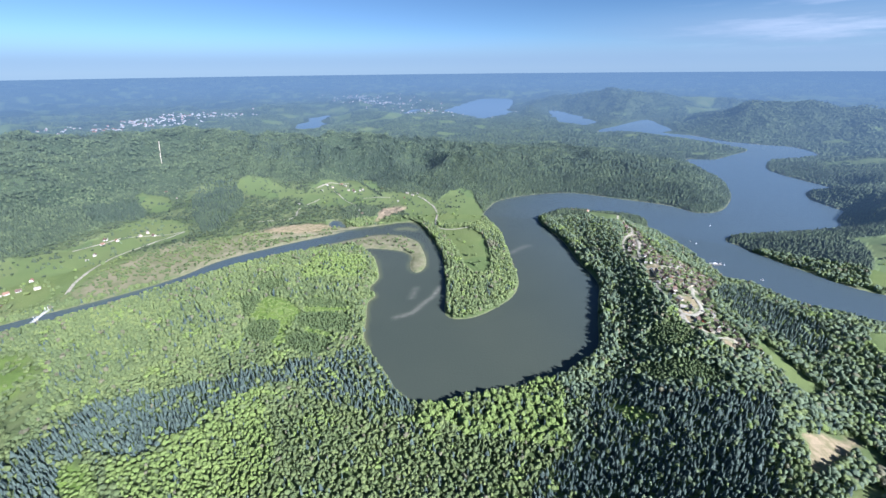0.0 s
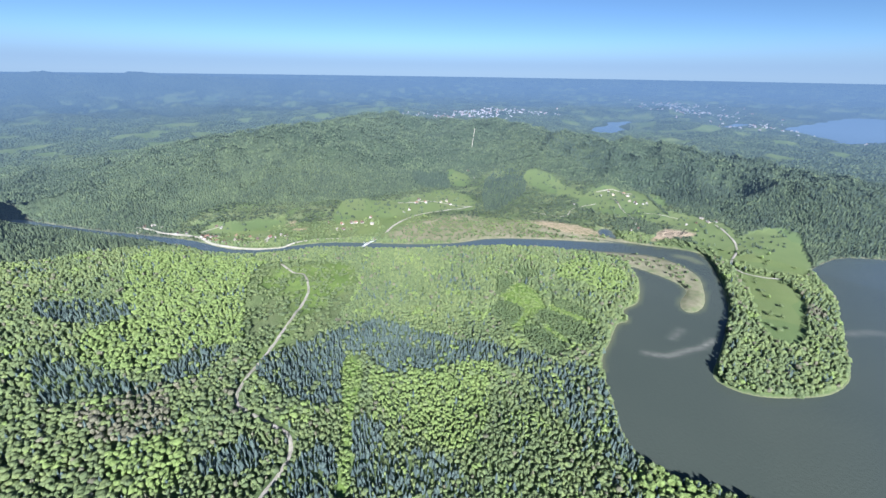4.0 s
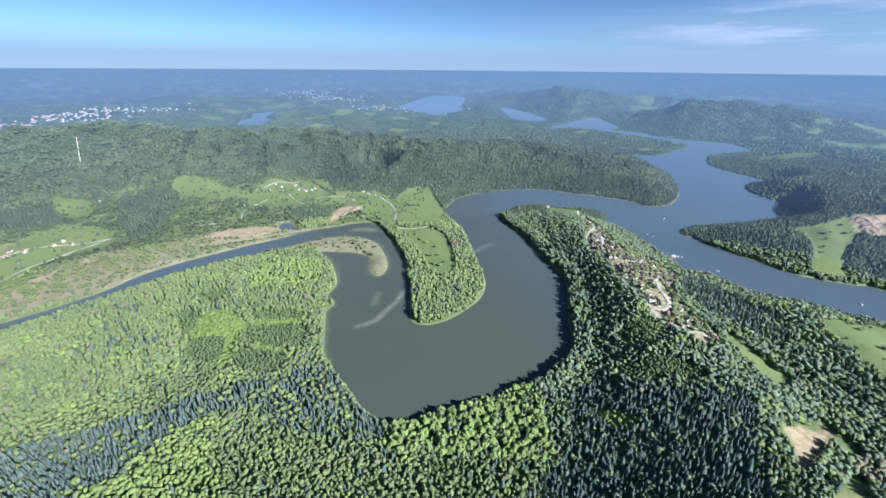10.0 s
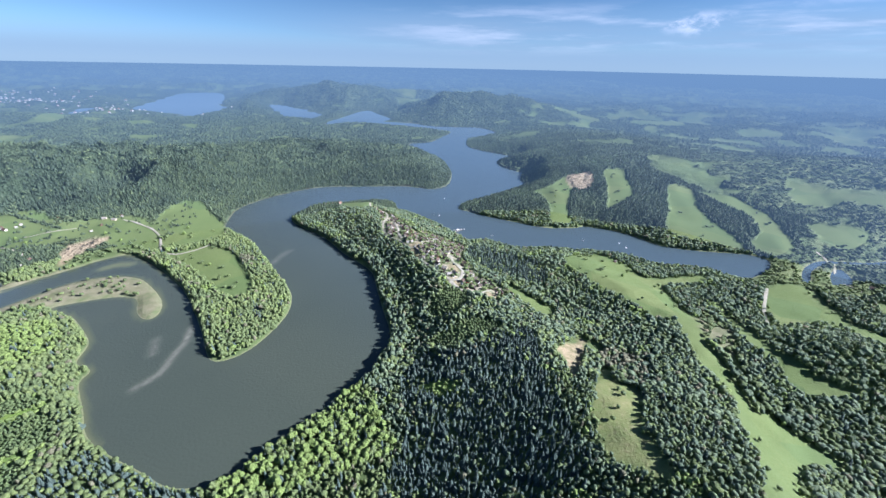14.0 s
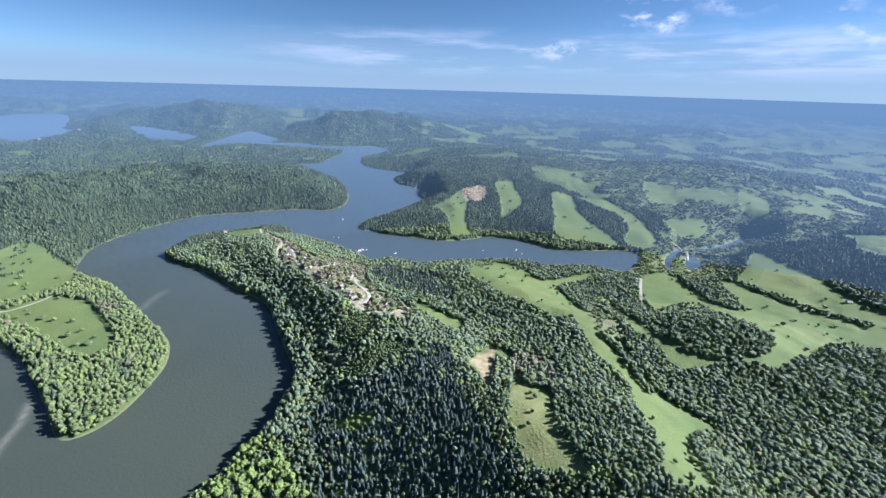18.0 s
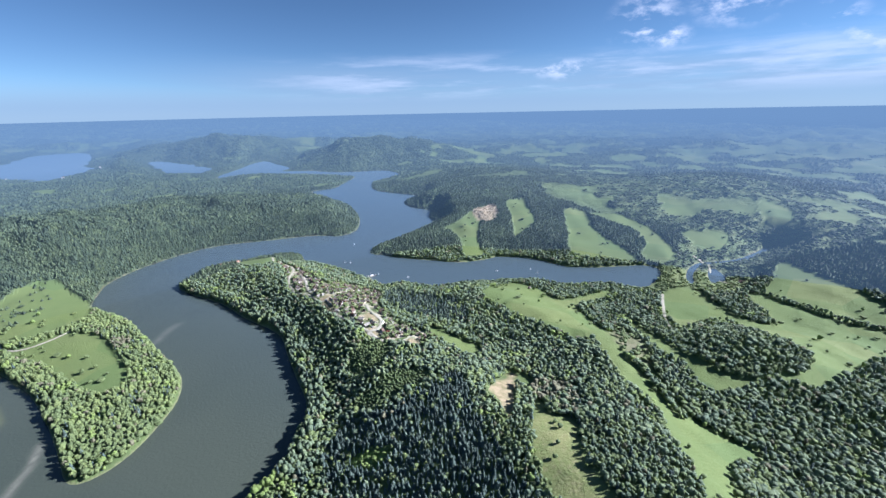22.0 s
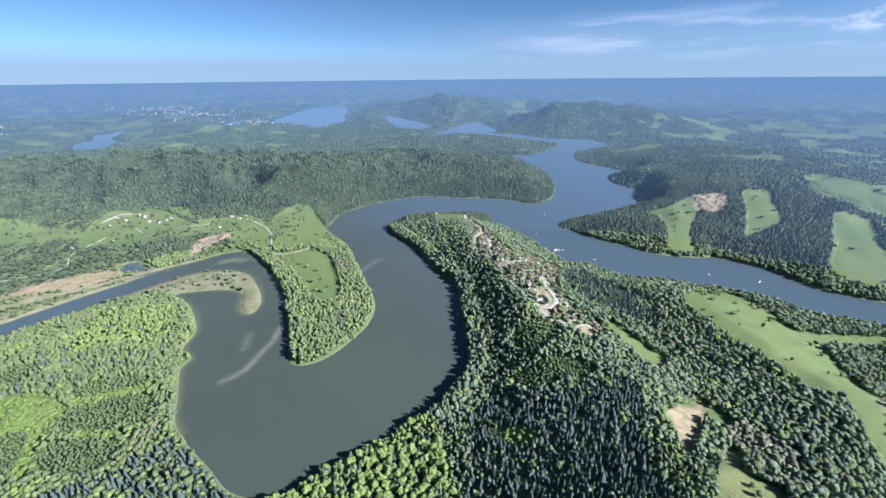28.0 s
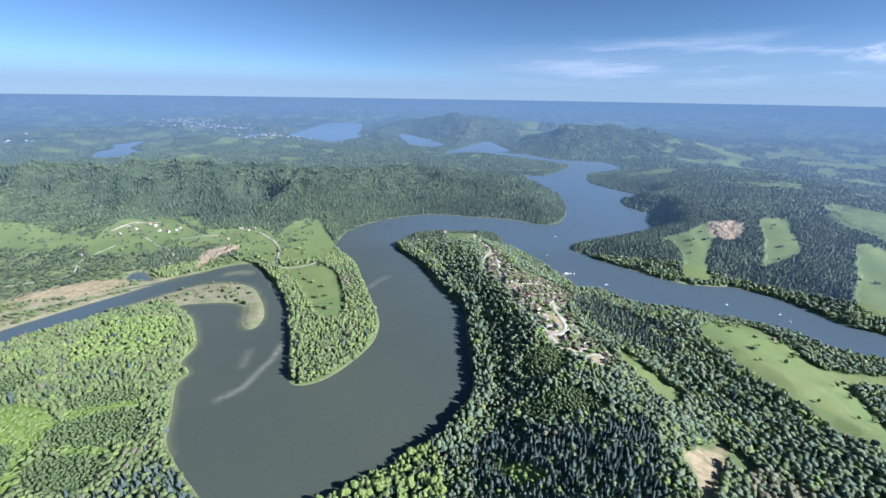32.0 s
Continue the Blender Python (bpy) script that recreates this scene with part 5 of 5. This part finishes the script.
def single_trees():
    """The trees by the near shore, and the lone ones in the meadows, each with its trunk and crown."""
    rng = np.random.RandomState(21)
    kinds = []
    for k in range(5):
        root = tagged(new("tree"), "broadleaf tree with an uneven fresh green crown", "tree", "trees of the near shore")
        root.empty_display_size = 1
        part("trunk", drum([(0.28, -1.0), (0.22, 1.0), (0.15, 4.5)], 7), BARK, root)
        v, f = broadleaf_crown(9, 60 + k)
        crown = mesh_from("crown", v * (5.6, 5.6, 7.6) + (0, 0, 0.6), f, [LEAF if k == 4 else FRESH_LEAF])
        crown.parent = root
        kinds.append(root)
    for k in range(2):
        root = tagged(new("tree"), "slender dark green spruce with drooping tiers", "tree", "trees of the near shore")
        root.empty_display_size = 1
        part("trunk", drum([(0.25, -1.0), (0.2, 1.5), (0.06, 6.5)], 7), BARK, root)
        v, f = conifer_crown(6, 9, 70 + k)
        crown = mesh_from("crown", v * (4.2, 4.2, 9.5), f, [NEEDLE])
        crown.parent = root
        kinds.append(root)
    g = np.stack(np.meshgrid(np.arange(STAND[0], STAND[1], 5.0), np.arange(STAND[2], STAND[3], 5.0)), -1).reshape(-1, 2)
    g += rng.uniform(-2.0, 2.0, g.shape)
    g = g[shore(g) > 2.2]
    spots = [(x, y, 0.75 + 0.55 * rng.rand(), rng.randint(7) if rng.rand() < 0.45 else rng.randint(5)) for x, y in g]
    for x, y, s in ((-111, 752, 0.9), (-95, 693, 1.0), (433, 354, 0.6), (453, 332, 0.5), (471, 422, 0.7), (521, 472, 0.8), (506, 442, 0.6), (330, 180, 0.6), (312, 162, 0.7), (340, 207, 0.5), (227, 181, 0.5), (396, 177, 0.8), (411, 192, 0.6), (426, 217, 0.7), (381, 152, 0.6), (-297, 965, 0.9), (-267, 927, 0.8), (-247, 971, 0.7), (-415, 965, 0.8), (-439, 994, 0.9), (-514, 946, 0.8), (-228, 888, 0.7), (-163, 918, 1.0), (-159, 947, 0.9), (-149, 893, 0.8), (-170, 971, 0.8), (-736, 556, 0.9), (-767, 497, 0.8), (-798, 438, 0.9), (-817, 517, 0.7), (599, 740, 0.6), (638, 789, 0.6), (705, 202, 0.7), (665, 121, 0.9), (726, 91, 0.7), (829, 101, 0.8)):
        spots.append((x, y, s, rng.randint(5)))
    used = set()
    for x, y, s, k in spots:
        m = pose(x, y, on_ground(x, y), 0, 0, rng.uniform(0, 360)) @ Matrix.Diagonal((s, s, s * rng.uniform(0.85, 1.15), 1))
        if k in used:
            made = copy_thing(kinds[k], m)
            made.matrix_basis = m
        else:
            used.add(k)
            kinds[k].matrix_basis = m


single_trees()


def bridge(x, y, turn, length):
    root = tagged(new("bridge", None), "white footbridge over the river on concrete piers", "bridge")
    n = length / 2
    part("deck", boxed((-1.6, -n, 3.0, 1.6, n, 3.35)), CONCRETE, root)
    for s in (-1, 1):
        part("girder", boxed((s * 1.3 - 0.15, -n, 2.3, s * 1.3 + 0.15, n, 3.0)), STEEL, root)
        rail = part("railing", boxed((s * 1.5 - 0.04, -n, 4.35, s * 1.5 + 0.04, n, 4.45), (s * 1.5 - 0.03, -n, 3.85, s * 1.5 + 0.03, n, 3.91)), FRAME, root)
        for k in range(15):
            yy = -n + 0.2 + k * (length - 0.4) / 14
            part("post", boxed((s * 1.5 - 0.05, yy - 0.05, 3.35, s * 1.5 + 0.05, yy + 0.05, 4.35)), FRAME, rail)
        part("pylon", boxed((s * 1.75 - 0.2, -n * 0.55 - 0.2, 0, s * 1.75 + 0.2, -n * 0.55 + 0.2, 9), (s * 1.75 - 0.2, n * 0.55 - 0.2, 0, s * 1.75 + 0.2, n * 0.55 + 0.2, 9)), FRAME, root)
        part("abutment", boxed((-2.2, s * n - 1.5, -2, 2.2, s * n + 1.5, 3.0)), CONCRETE, root)
        part("pier", boxed((-1.5, s * n * 0.5 - 0.5, -4.5, 1.5, s * n * 0.5 + 0.5, 2.3)), CONCRETE, root)
    root.matrix_basis = pose(x, y, 0, 0, 0, turn)


bridge(-685, 379, 24, 46)


def boats():
    rng = np.random.RandomState(3)
    root = tagged(new("boat"), "small white sailing boat lying on the lake", "boat", "boats on the lake")
    hull = bmesh.new()
    outline = [(0, 2.9), (0.75, 1.4), (0.95, -0.5), (0.8, -2.6), (-0.8, -2.6), (-0.95, -0.5), (-0.75, 1.4)]
    low = [hull.verts.new((x * 0.55, y * 0.85, -0.35)) for x, y in outline]
    top = [hull.verts.new((x, y, 0.65)) for x, y in outline]
    for i in range(7):
        hull.faces.new((low[i], top[i], top[(i + 1) % 7], low[(i + 1) % 7]))
    hull.faces.new(low)
    hull.faces.new(top[::-1])
    bmesh.ops.recalc_face_normals(hull, faces=hull.faces)
    part("hull", hull, FRAME, root)
    part("cabin", boxed((-0.55, -0.6, 0.65, 0.55, 1.2, 1.15)), PLASTER[0], root)
    part("mast", drum([(0.06, 0.65), (0.05, 6.5)], 6), STEEL, root, "thin metal mast")
    first = True
    for x, y in ((344, 853), (403, 693), (618, 561), (614, 540), (352, 843), (419, 959), (344, 749), (352, 750), (360, 749), (366, 745), (560, 601)):
        m = pose(x, y, 0.05, 0, 0, rng.uniform(0, 360))
        if first:
            root.matrix_basis, first = m, False
        else:
            copy_thing(root, m)
    pier = tagged(new("jetty"), "floating wooden jetty with a white shelter", "jetty")
    part("deck", boxed((-12, -1.2, 0.3, 12, 1.2, 0.55)), PLANKS, pier)
    for k in range(5):
        part("float", boxed((-11 + 5 * k, -1.0, -0.4, -9 + 5 * k, 1.0, 0.3)), RUBBER, pier)
    part("shelter_roof", prism([(-4, 2.9), (4, 2.9), (0, 4.0)], -2.2, 2.2), FRAME, pier, "white shelter roof")
    for x in (-3.5, 3.5):
        for y in (-1.0, 1.0):
            part("post", boxed((x - 0.08, y - 0.08, 0.55, x + 0.08, y + 0.08, 2.95)), FRAME, pier)
    pier.matrix_basis = pose(350, 743, 0.0, 0, 0, 10)


boats()


def cars():
    rng = np.random.RandomState(9)
    kinds = []
    for k, paint in enumerate(PAINTS):
        root = tagged(new("car"), ("white", "grey", "dark blue", "red")[k] + " car parked by the village street", "car", "parked cars")
        part("body", prism([(-2.1, 0.35), (2.1, 0.35), (2.15, 0.75), (1.1, 0.95), (-2.05, 0.98)], -0.85, 0.85), paint, root)
        part("cabin", prism([(-1.9, 0.96), (0.9, 0.94), (0.3, 1.45), (-1.5, 1.48)], -0.75, 0.75), GLASS, root, "dark glazed cabin")
        for x in (-1.3, 1.35):
            for y in (-0.8, 0.8):
                part("wheel", drum([(0.32, -0.1), (0.32, 0.1)], 10), RUBBER, root, at=pose(x, y, 0.32, 90))
        kinds.append(root)
    used = set()
    for i in range(44):
        # rows on the car park, the rest along the centre lane
        x, y, turn = (210 + 7.5 * (i // 9), 606 + 3.6 * (i % 9) + 1.2 * (i // 9), 90 + rng.uniform(-8, 8)) if i < 36 else (rng.uniform(222, 250), rng.uniform(480, 560), rng.uniform(0, 180))
        k = rng.randint(4)
        m = pose(x, y, on_ground(x, y) + 0.02, 0, 0, turn)
        if k in used:
            copy_thing(kinds[k], m)
        else:
            used.add(k)
            kinds[k].matrix_basis = m


cars()
